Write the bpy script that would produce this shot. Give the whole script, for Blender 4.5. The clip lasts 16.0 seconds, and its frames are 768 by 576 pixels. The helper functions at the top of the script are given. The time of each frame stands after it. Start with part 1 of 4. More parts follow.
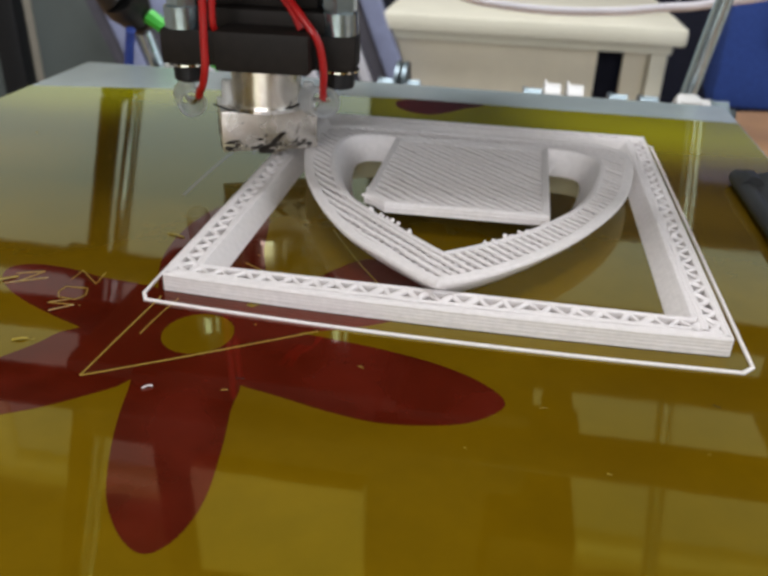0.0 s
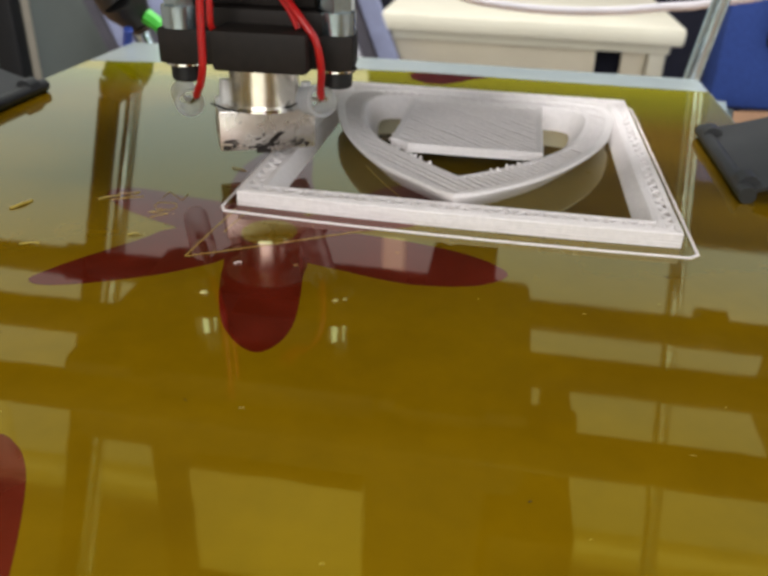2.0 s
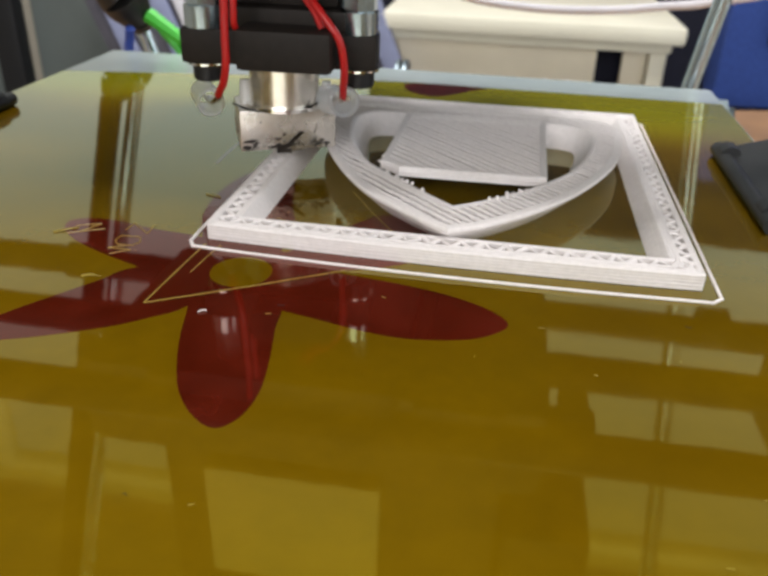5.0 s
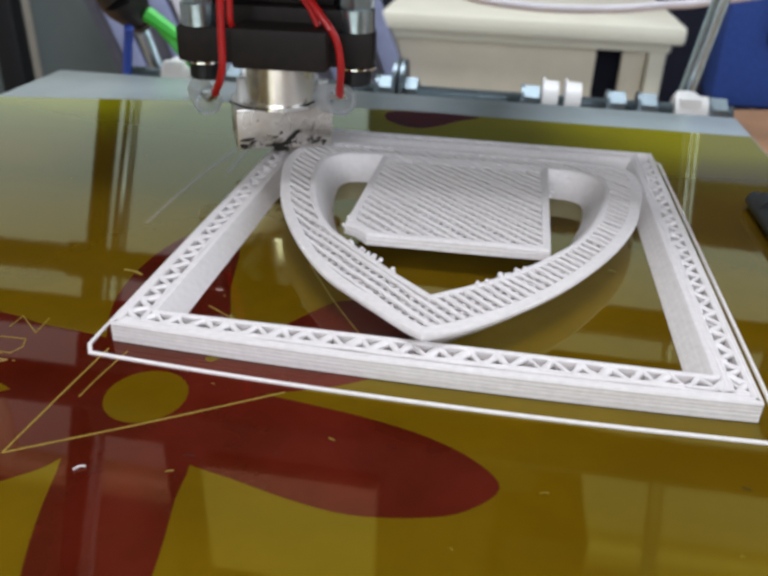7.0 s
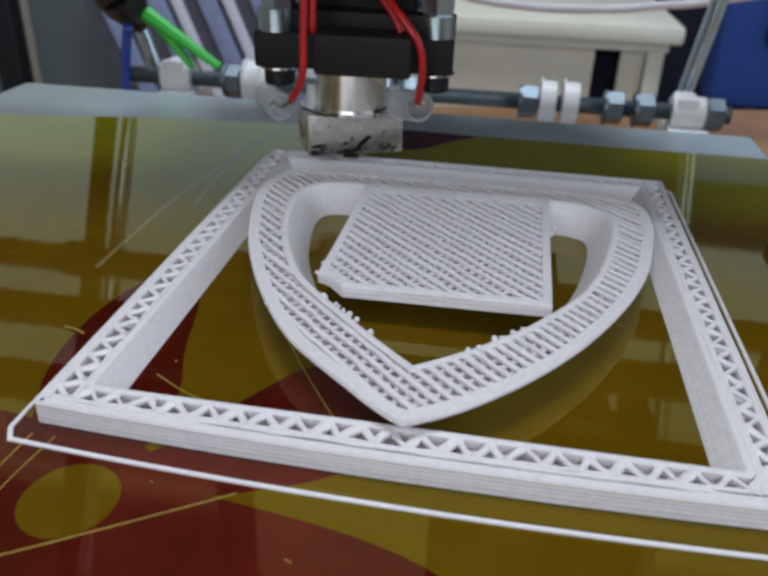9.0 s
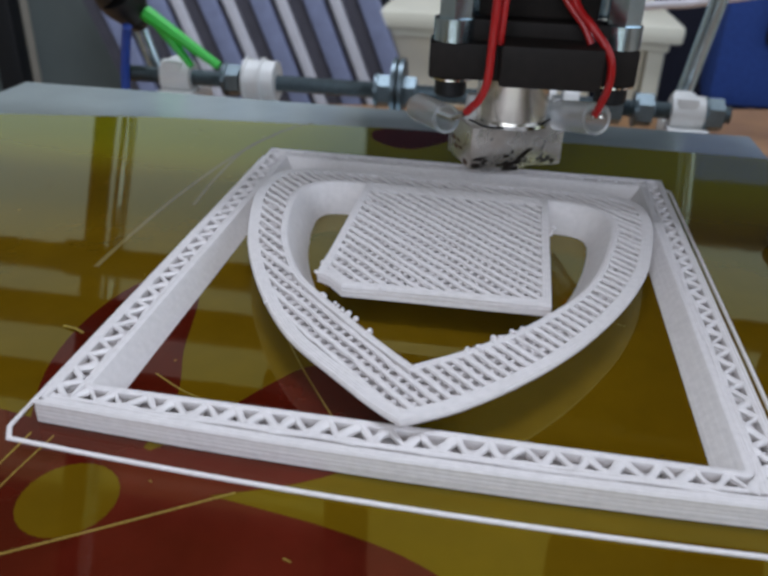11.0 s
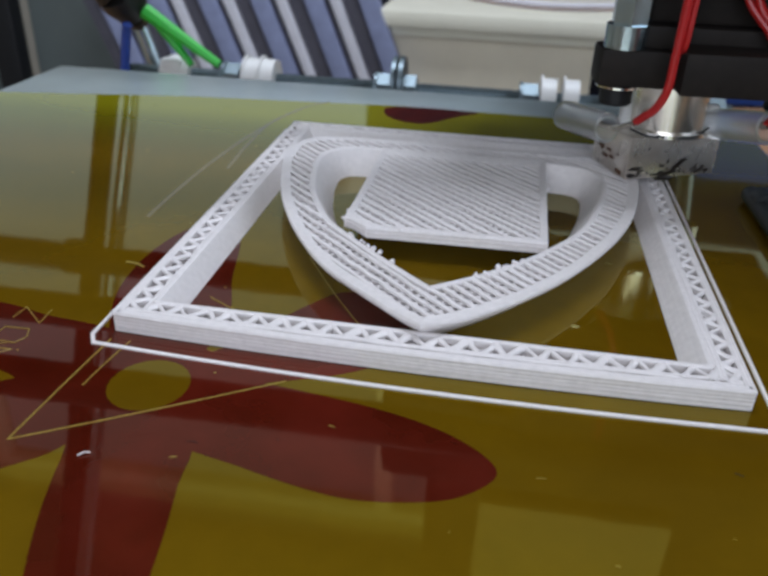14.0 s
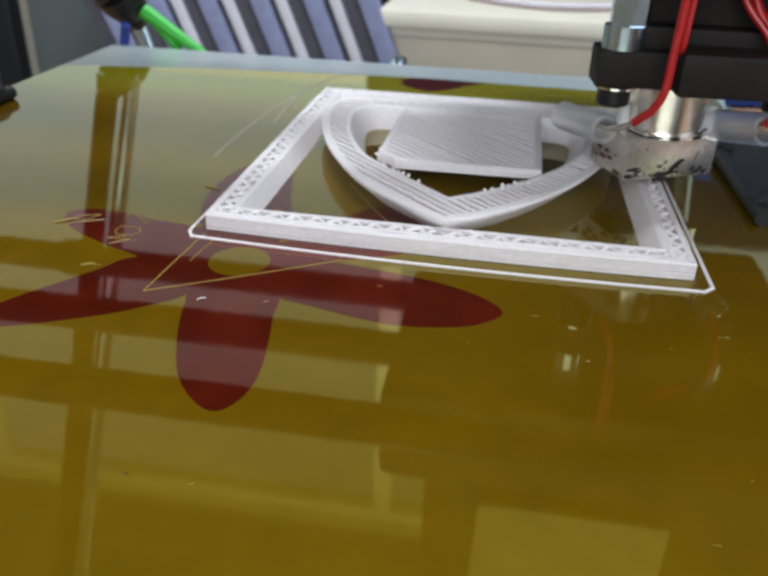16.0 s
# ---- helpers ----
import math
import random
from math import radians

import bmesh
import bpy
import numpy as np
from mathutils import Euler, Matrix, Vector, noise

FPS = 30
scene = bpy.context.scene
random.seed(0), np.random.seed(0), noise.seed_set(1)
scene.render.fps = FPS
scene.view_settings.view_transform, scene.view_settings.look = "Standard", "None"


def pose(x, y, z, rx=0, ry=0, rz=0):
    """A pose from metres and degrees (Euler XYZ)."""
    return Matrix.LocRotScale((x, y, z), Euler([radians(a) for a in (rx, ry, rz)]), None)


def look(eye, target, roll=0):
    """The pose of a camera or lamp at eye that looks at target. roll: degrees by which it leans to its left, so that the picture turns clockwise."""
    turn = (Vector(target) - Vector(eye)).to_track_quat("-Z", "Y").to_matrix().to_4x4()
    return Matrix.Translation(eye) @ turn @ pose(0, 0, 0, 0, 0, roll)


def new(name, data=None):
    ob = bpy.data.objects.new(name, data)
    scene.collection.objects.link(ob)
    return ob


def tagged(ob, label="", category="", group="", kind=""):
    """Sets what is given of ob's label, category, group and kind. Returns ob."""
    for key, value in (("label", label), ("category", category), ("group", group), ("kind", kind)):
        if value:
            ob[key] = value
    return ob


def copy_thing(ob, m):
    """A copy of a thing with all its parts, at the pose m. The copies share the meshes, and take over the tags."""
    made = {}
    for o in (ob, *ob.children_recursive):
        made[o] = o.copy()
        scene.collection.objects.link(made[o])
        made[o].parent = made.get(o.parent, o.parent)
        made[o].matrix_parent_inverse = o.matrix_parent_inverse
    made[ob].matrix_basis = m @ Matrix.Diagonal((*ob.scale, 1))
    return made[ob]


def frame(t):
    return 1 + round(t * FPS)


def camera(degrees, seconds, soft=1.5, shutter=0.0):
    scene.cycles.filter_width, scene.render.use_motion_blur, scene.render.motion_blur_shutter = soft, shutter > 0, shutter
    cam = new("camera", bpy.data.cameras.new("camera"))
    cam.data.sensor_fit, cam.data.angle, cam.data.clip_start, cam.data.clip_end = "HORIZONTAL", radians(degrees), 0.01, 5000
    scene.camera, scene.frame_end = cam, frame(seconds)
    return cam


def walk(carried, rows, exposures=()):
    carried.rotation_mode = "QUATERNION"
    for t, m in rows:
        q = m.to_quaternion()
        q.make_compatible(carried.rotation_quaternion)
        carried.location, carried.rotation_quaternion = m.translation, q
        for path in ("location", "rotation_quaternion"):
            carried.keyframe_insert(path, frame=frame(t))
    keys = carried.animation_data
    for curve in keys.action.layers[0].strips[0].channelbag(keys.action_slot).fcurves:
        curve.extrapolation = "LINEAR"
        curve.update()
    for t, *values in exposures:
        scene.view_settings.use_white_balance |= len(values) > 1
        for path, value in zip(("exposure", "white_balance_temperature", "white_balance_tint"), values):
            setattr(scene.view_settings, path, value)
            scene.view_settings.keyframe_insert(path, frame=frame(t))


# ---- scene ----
MM = 0.001

# ---- camera, nearly still, drifting by less than a millimetre ----
cam = camera(53.63, 16.0, soft=3.0)
cam.data.dof.use_dof, cam.data.dof.focus_distance, cam.data.dof.aperture_fstop = True, 0.114, 44
CAM_ROWS = [
    (0.0, pose(0.05274, -0.06764, 0.06165, 61.522, -1.745, 9.521)),
    (0.5, pose(0.05268, -0.06766, 0.06160, 61.518, -1.749, 9.506)),
    (1.0, pose(0.05277, -0.06766, 0.06151, 61.516, -1.743, 9.489)),
    (1.5, pose(0.05282, -0.06771, 0.06146, 61.518, -1.734, 9.459)),
    (2.0, pose(0.05301, -0.06777, 0.06157, 61.518, -1.739, 9.394)),
    (2.5, pose(0.05314, -0.06782, 0.06156, 61.506, -1.736, 9.314)),
    (3.0, pose(0.05300, -0.06794, 0.06148, 61.478, -1.708, 9.327)),
    (3.5, pose(0.05292, -0.06805, 0.06141, 61.473, -1.725, 9.440)),
    (4.0, pose(0.05273, -0.06808, 0.06134, 61.463, -1.745, 9.488)),
    (4.2, pose(0.05277, -0.06807, 0.06135, 61.470, -1.739, 9.477)),
    (6.3, pose(0.05270, -0.06808, 0.06127, 61.506, -1.673, 9.443)),
    (6.5, pose(0.05287, -0.06808, 0.06108, 61.479, -1.676, 9.418)),
    (7.0, pose(0.05296, -0.06810, 0.06103, 61.480, -1.689, 9.419)),
    (7.5, pose(0.05293, -0.06815, 0.06122, 61.471, -1.685, 9.349)),
    (8.0, pose(0.05292, -0.06820, 0.06146, 61.453, -1.723, 9.335)),
    (8.5, pose(0.05292, -0.06813, 0.06141, 61.419, -1.776, 9.335)),
    (9.0, pose(0.05292, -0.06803, 0.06137, 61.419, -1.790, 9.336)),
    (11.5, pose(0.05301, -0.06803, 0.06134, 61.349, -1.821, 9.336)),
    (12.0, pose(0.05281, -0.06806, 0.06139, 61.320, -1.808, 9.419)),
    (12.5, pose(0.05301, -0.06810, 0.06135, 61.319, -1.807, 9.414)),
    (13.0, pose(0.05329, -0.06810, 0.06129, 61.331, -1.791, 9.370)),
    (13.5, pose(0.05320, -0.06808, 0.06110, 61.347, -1.787, 9.359)),
    (14.0, pose(0.05312, -0.06802, 0.06079, 61.352, -1.796, 9.344)),
    (14.5, pose(0.05311, -0.06796, 0.06076, 61.365, -1.825, 9.350)),
    (15.0, pose(0.05322, -0.06789, 0.06073, 61.345, -1.849, 9.351)),
    (15.5, pose(0.05336, -0.06782, 0.06075, 61.351, -1.848, 9.340)),
    (16.0, pose(0.05338, -0.06780, 0.06086, 61.362, -1.843, 9.328)),
]
walk(cam, CAM_ROWS, exposures=[(0.0, 0.0, 6500, 10), (1.0, 0.24, 6600, 10), (2.0, 0.38, 6750, 10), (4.0, 0.38, 6750, 10), (6.5, 0.12, 6350, 10), (7.0, 0.02, 6100, 10), (8.0, -0.25, 5850, 10), (9.0, -0.5, 5750, 10), (12.5, -0.54, 5750, 10), (14.5, -0.29, 5800, 10), (16.0, 0.08, 6000, 10)])

# ---- world and window light ----
world = bpy.data.worlds.new("sky")
scene.world = world
world.use_nodes = True
wn = world.node_tree.nodes
sky = wn.new("ShaderNodeTexSky")
sky.sky_type, sky.sun_disc = "NISHITA", False
sky.sun_elevation, sky.sun_rotation = radians(35), radians(200)
wn["Background"].inputs["Strength"].default_value = 0.12
world.node_tree.links.new(sky.outputs["Color"], wn["Background"].inputs["Color"])


def window_light(name, m, w, h, energy, color):
    lamp = bpy.data.lights.new(name, "AREA")
    lamp.shape, lamp.size, lamp.size_y, lamp.energy, lamp.color = "RECTANGLE", w, h, energy, color
    ob = new(name, lamp)
    ob.matrix_world = m
    return ob


# curtained window beyond the printer, brighter windows behind and beside the camera
window_light("window_light_back", look((-0.2, 1.74, 1.105), (-0.2, 0.0, 1.105)), 2.8, 1.5, 4.0, (1.0, 0.90, 0.45))
# unseen soft light from above, added to brighten the tops of the prints
window_light("overhead_fill", look((-0.1, 0.45, 1.935), (-0.1, 0.45, 0.0)), 1.0, 0.75, 37, (0.98, 0.98, 1.0))
window_light("window_light_side", look((1.885, -0.5, 0.85), (0.0, -0.5, 0.85)), 1.3, 1.3, 14, (0.96, 0.98, 1.0))
window_light("window_light_front", look((-0.1, -1.98, 0.85), (-0.1, 0.0, 0.85)), 1.6, 1.3, 21, (0.98, 0.98, 1.0))


# ---- materials ----
def material(name, color, rough=0.5, metal=0.0, grain=0.15, scale=400.0, bump=0.0, stain=0.0, stain_color=(0, 0, 0), stain_scale=40.0,
             coat=0.0, coat_rough=0.03, transmission=0.0, ior=1.5, sss=0.0, spec=0.5, rough_var=0.0, tint=None):
    mat = bpy.data.materials.new(name)
    mat.use_nodes = True
    nt = mat.node_tree
    b = nt.nodes["Principled BSDF"]
    b.inputs["Roughness"].default_value = rough
    b.inputs["Metallic"].default_value = metal
    b.inputs["IOR"].default_value = ior
    b.inputs["Specular IOR Level"].default_value = spec
    if tint:
        b.inputs["Specular Tint"].default_value = (*tint, 1)
    b.inputs["Coat Weight"].default_value = coat
    b.inputs["Coat Roughness"].default_value = coat_rough
    b.inputs["Transmission Weight"].default_value = transmission
    b.inputs["Subsurface Weight"].default_value = sss
    b.inputs["Subsurface Scale"].default_value = 0.002
    tc = nt.nodes.new("ShaderNodeTexCoord")
    n1 = nt.nodes.new("ShaderNodeTexNoise")
    n1.inputs["Scale"].default_value = scale
    n1.inputs["Detail"].default_value = 4
    n2 = nt.nodes.new("ShaderNodeTexNoise")
    n2.inputs["Scale"].default_value = stain_scale
    n2.inputs["Detail"].default_value = 5
    nt.links.new(tc.outputs["Object"], n1.inputs["Vector"])
    nt.links.new(tc.outputs["Object"], n2.inputs["Vector"])
    r1 = nt.nodes.new("ShaderNodeMapRange")
    r1.inputs["From Min"].default_value, r1.inputs["From Max"].default_value = 0.3, 0.7
    r1.inputs["To Min"].default_value, r1.inputs["To Max"].default_value = 1 - grain, 1 + grain
    nt.links.new(n1.outputs["Fac"], r1.inputs["Value"])
    mul = nt.nodes.new("ShaderNodeVectorMath")
    mul.operation = "SCALE"
    mul.inputs[0].default_value = color
    nt.links.new(r1.outputs["Result"], mul.inputs["Scale"])
    ramp = nt.nodes.new("ShaderNodeMapRange")
    ramp.inputs["From Min"].default_value, ramp.inputs["From Max"].default_value = 0.48, 0.72
    ramp.inputs["To Min"].default_value, ramp.inputs["To Max"].default_value = 0.0, stain
    nt.links.new(n2.outputs["Fac"], ramp.inputs["Value"])
    mix = nt.nodes.new("ShaderNodeMix")
    mix.data_type = "RGBA"
    nt.links.new(ramp.outputs["Result"], mix.inputs["Factor"])
    nt.links.new(mul.outputs["Vector"], mix.inputs[6])
    mix.inputs[7].default_value = (*stain_color, 1)
    nt.links.new(mix.outputs[2], b.inputs["Base Color"])
    if rough_var:
        rr = nt.nodes.new("ShaderNodeMapRange")
        rr.inputs["To Min"].default_value, rr.inputs["To Max"].default_value = max(0, rough - rough_var), rough + rough_var
        nt.links.new(n2.outputs["Fac"], rr.inputs["Value"])
        nt.links.new(rr.outputs["Result"], b.inputs["Roughness"])
    if bump:
        bp = nt.nodes.new("ShaderNodeBump")
        bp.inputs["Strength"].default_value = bump
        bp.inputs["Distance"].default_value = 0.0003
        nt.links.new(n1.outputs["Fac"], bp.inputs["Height"])
        nt.links.new(bp.outputs["Normal"], b.inputs["Normal"])
    return mat


WHITE = material("white_plastic_print", (0.83, 0.79, 0.78), 0.45, grain=0.05, scale=900, bump=0.25, stain=0.14, stain_color=(0.74, 0.69, 0.64), stain_scale=120)
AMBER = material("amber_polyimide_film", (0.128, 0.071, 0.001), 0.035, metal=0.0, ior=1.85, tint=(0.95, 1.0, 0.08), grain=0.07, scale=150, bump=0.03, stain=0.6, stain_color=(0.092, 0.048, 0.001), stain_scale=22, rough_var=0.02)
RED = material("red_print_under_film", (0.062, 0.006, 0.002), 0.035, ior=1.8, tint=(1.0, 0.45, 0.25), grain=0.16, scale=150, bump=0.03, stain=0.7, stain_color=(0.11, 0.012, 0.006), stain_scale=60, rough_var=0.02)
GLASS = material("glass_plate_grey", (0.47, 0.55, 0.555), 0.2, grain=0.05, scale=80, stain=0.2, stain_color=(0.50, 0.56, 0.56), stain_scale=25, rough_var=0.02)
STRING = material("amber_plastic_thread", (0.30, 0.22, 0.03), 0.35, grain=0.1, scale=800)
STEEL = material("zinc_steel", (0.55, 0.66, 0.72), 0.25, metal=1.0, grain=0.08, scale=500, rough_var=0.08)
CHROME = material("chrome", (0.78, 0.78, 0.76), 0.10, metal=1.0, grain=0.03, scale=500)
BLOCK = material("foil_wrapped_heater", (0.72, 0.68, 0.63), 0.28, metal=0.85, grain=0.06, scale=700, bump=0.12, stain=0.35, stain_color=(0.42, 0.30, 0.20), stain_scale=160, rough_var=0.1)
CHAR = material("burnt_residue", (0.012, 0.008, 0.006), 0.35, grain=0.3, scale=900, bump=0.6)
RUST = material("brown_scorch", (0.10, 0.045, 0.02), 0.4, grain=0.3, scale=900, bump=0.4)
BRASS = material("polished_barrel", (0.80, 0.76, 0.69), 0.27, metal=1.0, grain=0.05, scale=300, rough_var=0.06)
PEEK = material("dark_brown_insulator", (0.014, 0.011, 0.009), 0.6, spec=0.22, grain=0.2, scale=500, bump=0.15, stain=0.3, stain_color=(0.030, 0.021, 0.016), stain_scale=90)
BLACK = material("black_plastic", (0.011, 0.011, 0.012), 0.45, spec=0.3, grain=0.2, scale=500, bump=0.1)
CLIPBLACK = material("black_lacquered_steel", (0.013, 0.014, 0.015), 0.48, grain=0.15, scale=300, bump=0.05, stain=0.3, stain_color=(0.04, 0.04, 0.04), stain_scale=80)
REDWIRE = material("red_wire_sleeve", (0.42, 0.010, 0.010), 0.33, grain=0.08, scale=600)
CLEAR = material("clear_silicone_tube", (0.97, 0.98, 1.0), 0.3, grain=0.02, scale=300, transmission=0.93, ior=1.06)
COPPER = material("tinned_wire", (0.70, 0.66, 0.60), 0.25, metal=1.0)
CREAM = material("cream_painted_wood", (0.88, 0.85, 0.70), 0.45, grain=0.04, scale=20, stain=0.15, stain_color=(0.70, 0.62, 0.45), stain_scale=4)
BEIGE = material("beige_panel", (0.80, 0.73, 0.57), 0.55, grain=0.05, scale=20, stain=0.2, stain_color=(0.74, 0.67, 0.52), stain_scale=4)
GREYBOARD = material("grey_green_board", (0.115, 0.135, 0.128), 0.6, grain=0.05, scale=30, stain=0.2, stain_color=(0.075, 0.085, 0.08), stain_scale=3)
LILAC = material("lilac_grey_cloth", (0.27, 0.30, 0.46), 0.7, grain=0.1, scale=60)
OFFWHITE = material("off_white_cloth", (0.70, 0.69, 0.74), 0.7, grain=0.06, scale=60)
DARKCLOTH = material("dark_grey_cloth", (0.085, 0.08, 0.10), 0.8, grain=0.1, scale=60)
BLUE = material("blue_upholstery", (0.030, 0.075, 0.33), 0.8, grain=0.15, scale=200, bump=0.2, stain=0.3, stain_color=(0.02, 0.05, 0.22), stain_scale=6)
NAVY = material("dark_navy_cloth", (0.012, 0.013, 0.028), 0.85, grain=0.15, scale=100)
GREEN = material("bright_green_plastic", (0.05, 0.55, 0.04), 0.4, grain=0.06, scale=100)
WOOD = material("orange_brown_wood", (0.34, 0.19, 0.085), 0.42, grain=0.2, scale=30, stain=0.4, stain_color=(0.24, 0.12, 0.05), stain_scale=9)
PLASTER = material("white_plaster", (0.40, 0.37, 0.31), 0.85, grain=0.03, scale=30, bump=0.1, stain=0.1, stain_color=(0.34, 0.31, 0.26), stain_scale=2)
CARPET = material("grey_floor", (0.22, 0.20, 0.18), 0.8, grain=0.2, scale=40)
WHITEPAINT = material("white_paint", (0.8, 0.8, 0.78), 0.4, grain=0.02, scale=20)
BLUETAPE = material("blue_tape", (0.03, 0.08, 0.42), 0.5, grain=0.1, scale=200)
ZINC = material("dull_zinc", (0.16, 0.20, 0.22), 0.42, metal=1.0, grain=0.1, scale=400, rough_var=0.1)
DARKSTEEL = material("blackened_steel", (0.030, 0.028, 0.026), 0.6, spec=0.15, grain=0.2, scale=300, bump=0.05)
SMEAR = material("dull_film_scratch", (0.20, 0.15, 0.045), 0.08, ior=1.7, grain=0.12, scale=120)
GREYPLASTIC = material("dark_grey_plastic", (0.045, 0.042, 0.036), 0.55, grain=0.15, scale=200, bump=0.1, stain=0.3, stain_color=(0.03, 0.028, 0.025), stain_scale=50)
SLEEVE = material("black_spiral_sleeve", (0.014, 0.014, 0.014), 0.5, grain=0.3, scale=300, bump=0.3)


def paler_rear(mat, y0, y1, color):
    """The base colour turns paler and yellower along y, from y0 to y1 near the rear edge."""
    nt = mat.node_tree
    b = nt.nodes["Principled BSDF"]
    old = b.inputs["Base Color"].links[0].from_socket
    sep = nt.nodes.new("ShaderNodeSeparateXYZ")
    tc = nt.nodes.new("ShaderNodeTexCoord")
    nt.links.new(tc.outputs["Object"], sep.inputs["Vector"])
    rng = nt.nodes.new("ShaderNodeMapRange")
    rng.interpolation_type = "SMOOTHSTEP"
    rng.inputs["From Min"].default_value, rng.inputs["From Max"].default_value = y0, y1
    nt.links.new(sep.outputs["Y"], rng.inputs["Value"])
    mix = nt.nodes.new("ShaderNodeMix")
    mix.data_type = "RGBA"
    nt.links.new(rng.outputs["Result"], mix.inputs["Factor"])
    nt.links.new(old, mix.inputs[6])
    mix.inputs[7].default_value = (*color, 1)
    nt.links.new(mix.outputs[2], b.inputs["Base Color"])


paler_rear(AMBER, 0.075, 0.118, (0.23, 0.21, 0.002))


# ---- mesh helpers (dimensions in millimetres) ----
def box(bm, x0, x1, y0, y1, z0, z1, bevel=0.0, m=None):
    r = bmesh.ops.create_cube(bm, size=1.0)
    vs = r["verts"]
    t = Matrix.Translation(((x0 + x1) / 2 * MM, (y0 + y1) / 2 * MM, (z0 + z1) / 2 * MM)) @ Matrix.Diagonal(((x1 - x0) * MM, (y1 - y0) * MM, (z1 - z0) * MM, 1))
    bmesh.ops.transform(bm, matrix=(m @ t) if m else t, verts=vs)
    if bevel:
        es = list({e for v in vs for e in v.link_edges})
        bmesh.ops.bevel(bm, geom=es, offset=bevel * MM, segments=2, affect="EDGES", profile=0.6)


def cyl(bm, p0, p1, r0, r1=None, seg=20, caps=True):
    r1 = r0 if r1 is None else r1
    a, b = Vector(p0) * MM, Vector(p1) * MM
    d = b - a
    m = Matrix.Translation((a + b) / 2) @ d.to_track_quat("Z", "Y").to_matrix().to_4x4()
    bmesh.ops.create_cone(bm, cap_ends=caps, segments=seg, radius1=r0 * MM, radius2=r1 * MM, depth=d.length, matrix=m)


def catmull(pts, n=6, closed=False):
    out = []
    k = len(pts)
    P = [Vector(p) for p in pts]
    for i in range(k if closed else k - 1):
        g = (lambda j: P[j % k]) if closed else (lambda j: P[min(max(j, 0), k - 1)])
        a, b, c, d = g(i - 1), g(i), g(i + 1), g(i + 2)
        for s in range(n):
            t = s / n
            out.append(0.5 * (2 * b + (c - a) * t + (2 * a - 5 * b + 4 * c - d) * t * t + (3 * b - a - 3 * c + d) * t ** 3))
    if not closed:
        out.append(P[-1])
    return out


def tube(bm, pts, r, seg=10, n=6, flat=1.0, closed=False):
    P = [Vector((*p, 0)[:3]) for p in catmull(pts, n, closed)]
    rings = []
    k = len(P)
    u = None
    for i, p in enumerate(P):
        if closed:
            d = P[(i + 1) % k] - P[i - 1]
        else:
            d = P[min(i + 1, k - 1)] - P[max(i - 1, 0)]
        d.normalize()
        if u is None:
            u = d.cross(Vector((0, 0, 1)))
            if u.length < 0.2:
                u = Vector((1, 0, 0))
        u = (u - d * u.dot(d)).normalized()
        v = u.cross(d)
        rings.append([bm.verts.new((p + (u * math.cos(2 * math.pi * j / seg) + v * flat * math.sin(2 * math.pi * j / seg)) * r) * MM) for j in range(seg)])
    for i in range(k if closed else k - 1):
        a, b = rings[i], rings[(i + 1) % k]
        for j in range(seg):
            bm.faces.new((a[j], a[(j + 1) % seg], b[(j + 1) % seg], b[j]))
    if not closed:
        bm.faces.new(rings[0])
        bm.faces.new(rings[-1][::-1])


def offset_loop(loop, d):
    """The closed loop (counter-clockwise) moved inwards by d."""
    out = []
    k = len(loop)
    for i in range(k):
        a, b, c = Vector(loop[i - 1]), Vector(loop[i]), Vector(loop[(i + 1) % k])
        e0, e1 = (b - a).normalized(), (c - b).normalized()
        n0, n1 = Vector((-e0.y, e0.x)), Vector((-e1.y, e1.x))
        nn = n0 + n1
        if nn.length < 1e-6:
            nn = n0
        nn.normalize()
        out.append(b + nn * d / max(0.5, nn.dot(n0)))
    return out


def loft(bm, loops):
    """Skin between closed loops of equal length; loops: lists of (x, y, z) in mm. Returns the rings."""
    rings = [[bm.verts.new(Vector(p) * MM) for p in lp] for lp in loops]
    k = len(rings[0])
    for a, b in zip(rings, rings[1:]):
        for j in range(k):
            bm.faces.new((a[j], a[(j + 1) % k], b[(j + 1) % k], b[j]))
    return rings


def fill_between(bm, ring_a, ring_b=None):
    es = []
    for ring in (ring_a, ring_b):
        if ring:
            for j in range(len(ring)):
                e = bm.edges.get((ring[j], ring[(j + 1) % len(ring)]))
                es.append(e if e else bm.edges.new((ring[j], ring[(j + 1) % len(ring)])))
    bmesh.ops.triangle_fill(bm, use_beauty=True, edges=es)


def inside_spans(polys, c, s, off):
    """Spans along the direction (c, s) of the line at distance off that lie inside the polygons (even-odd)."""
    hits = []
    for poly in polys:
        for i in range(len(poly)):
            a, b = poly[i - 1], poly[i]
            da, db = -s * a[0] + c * a[1] - off, -s * b[0] + c * b[1] - off
            if (da < 0) != (db < 0):
                t = da / (da - db)
                x, y = a[0] + (b[0] - a[0]) * t, a[1] + (b[1] - a[1]) * t
                hits.append(c * x + s * y)
    hits.sort()
    return list(zip(hits[0::2], hits[1::2]))


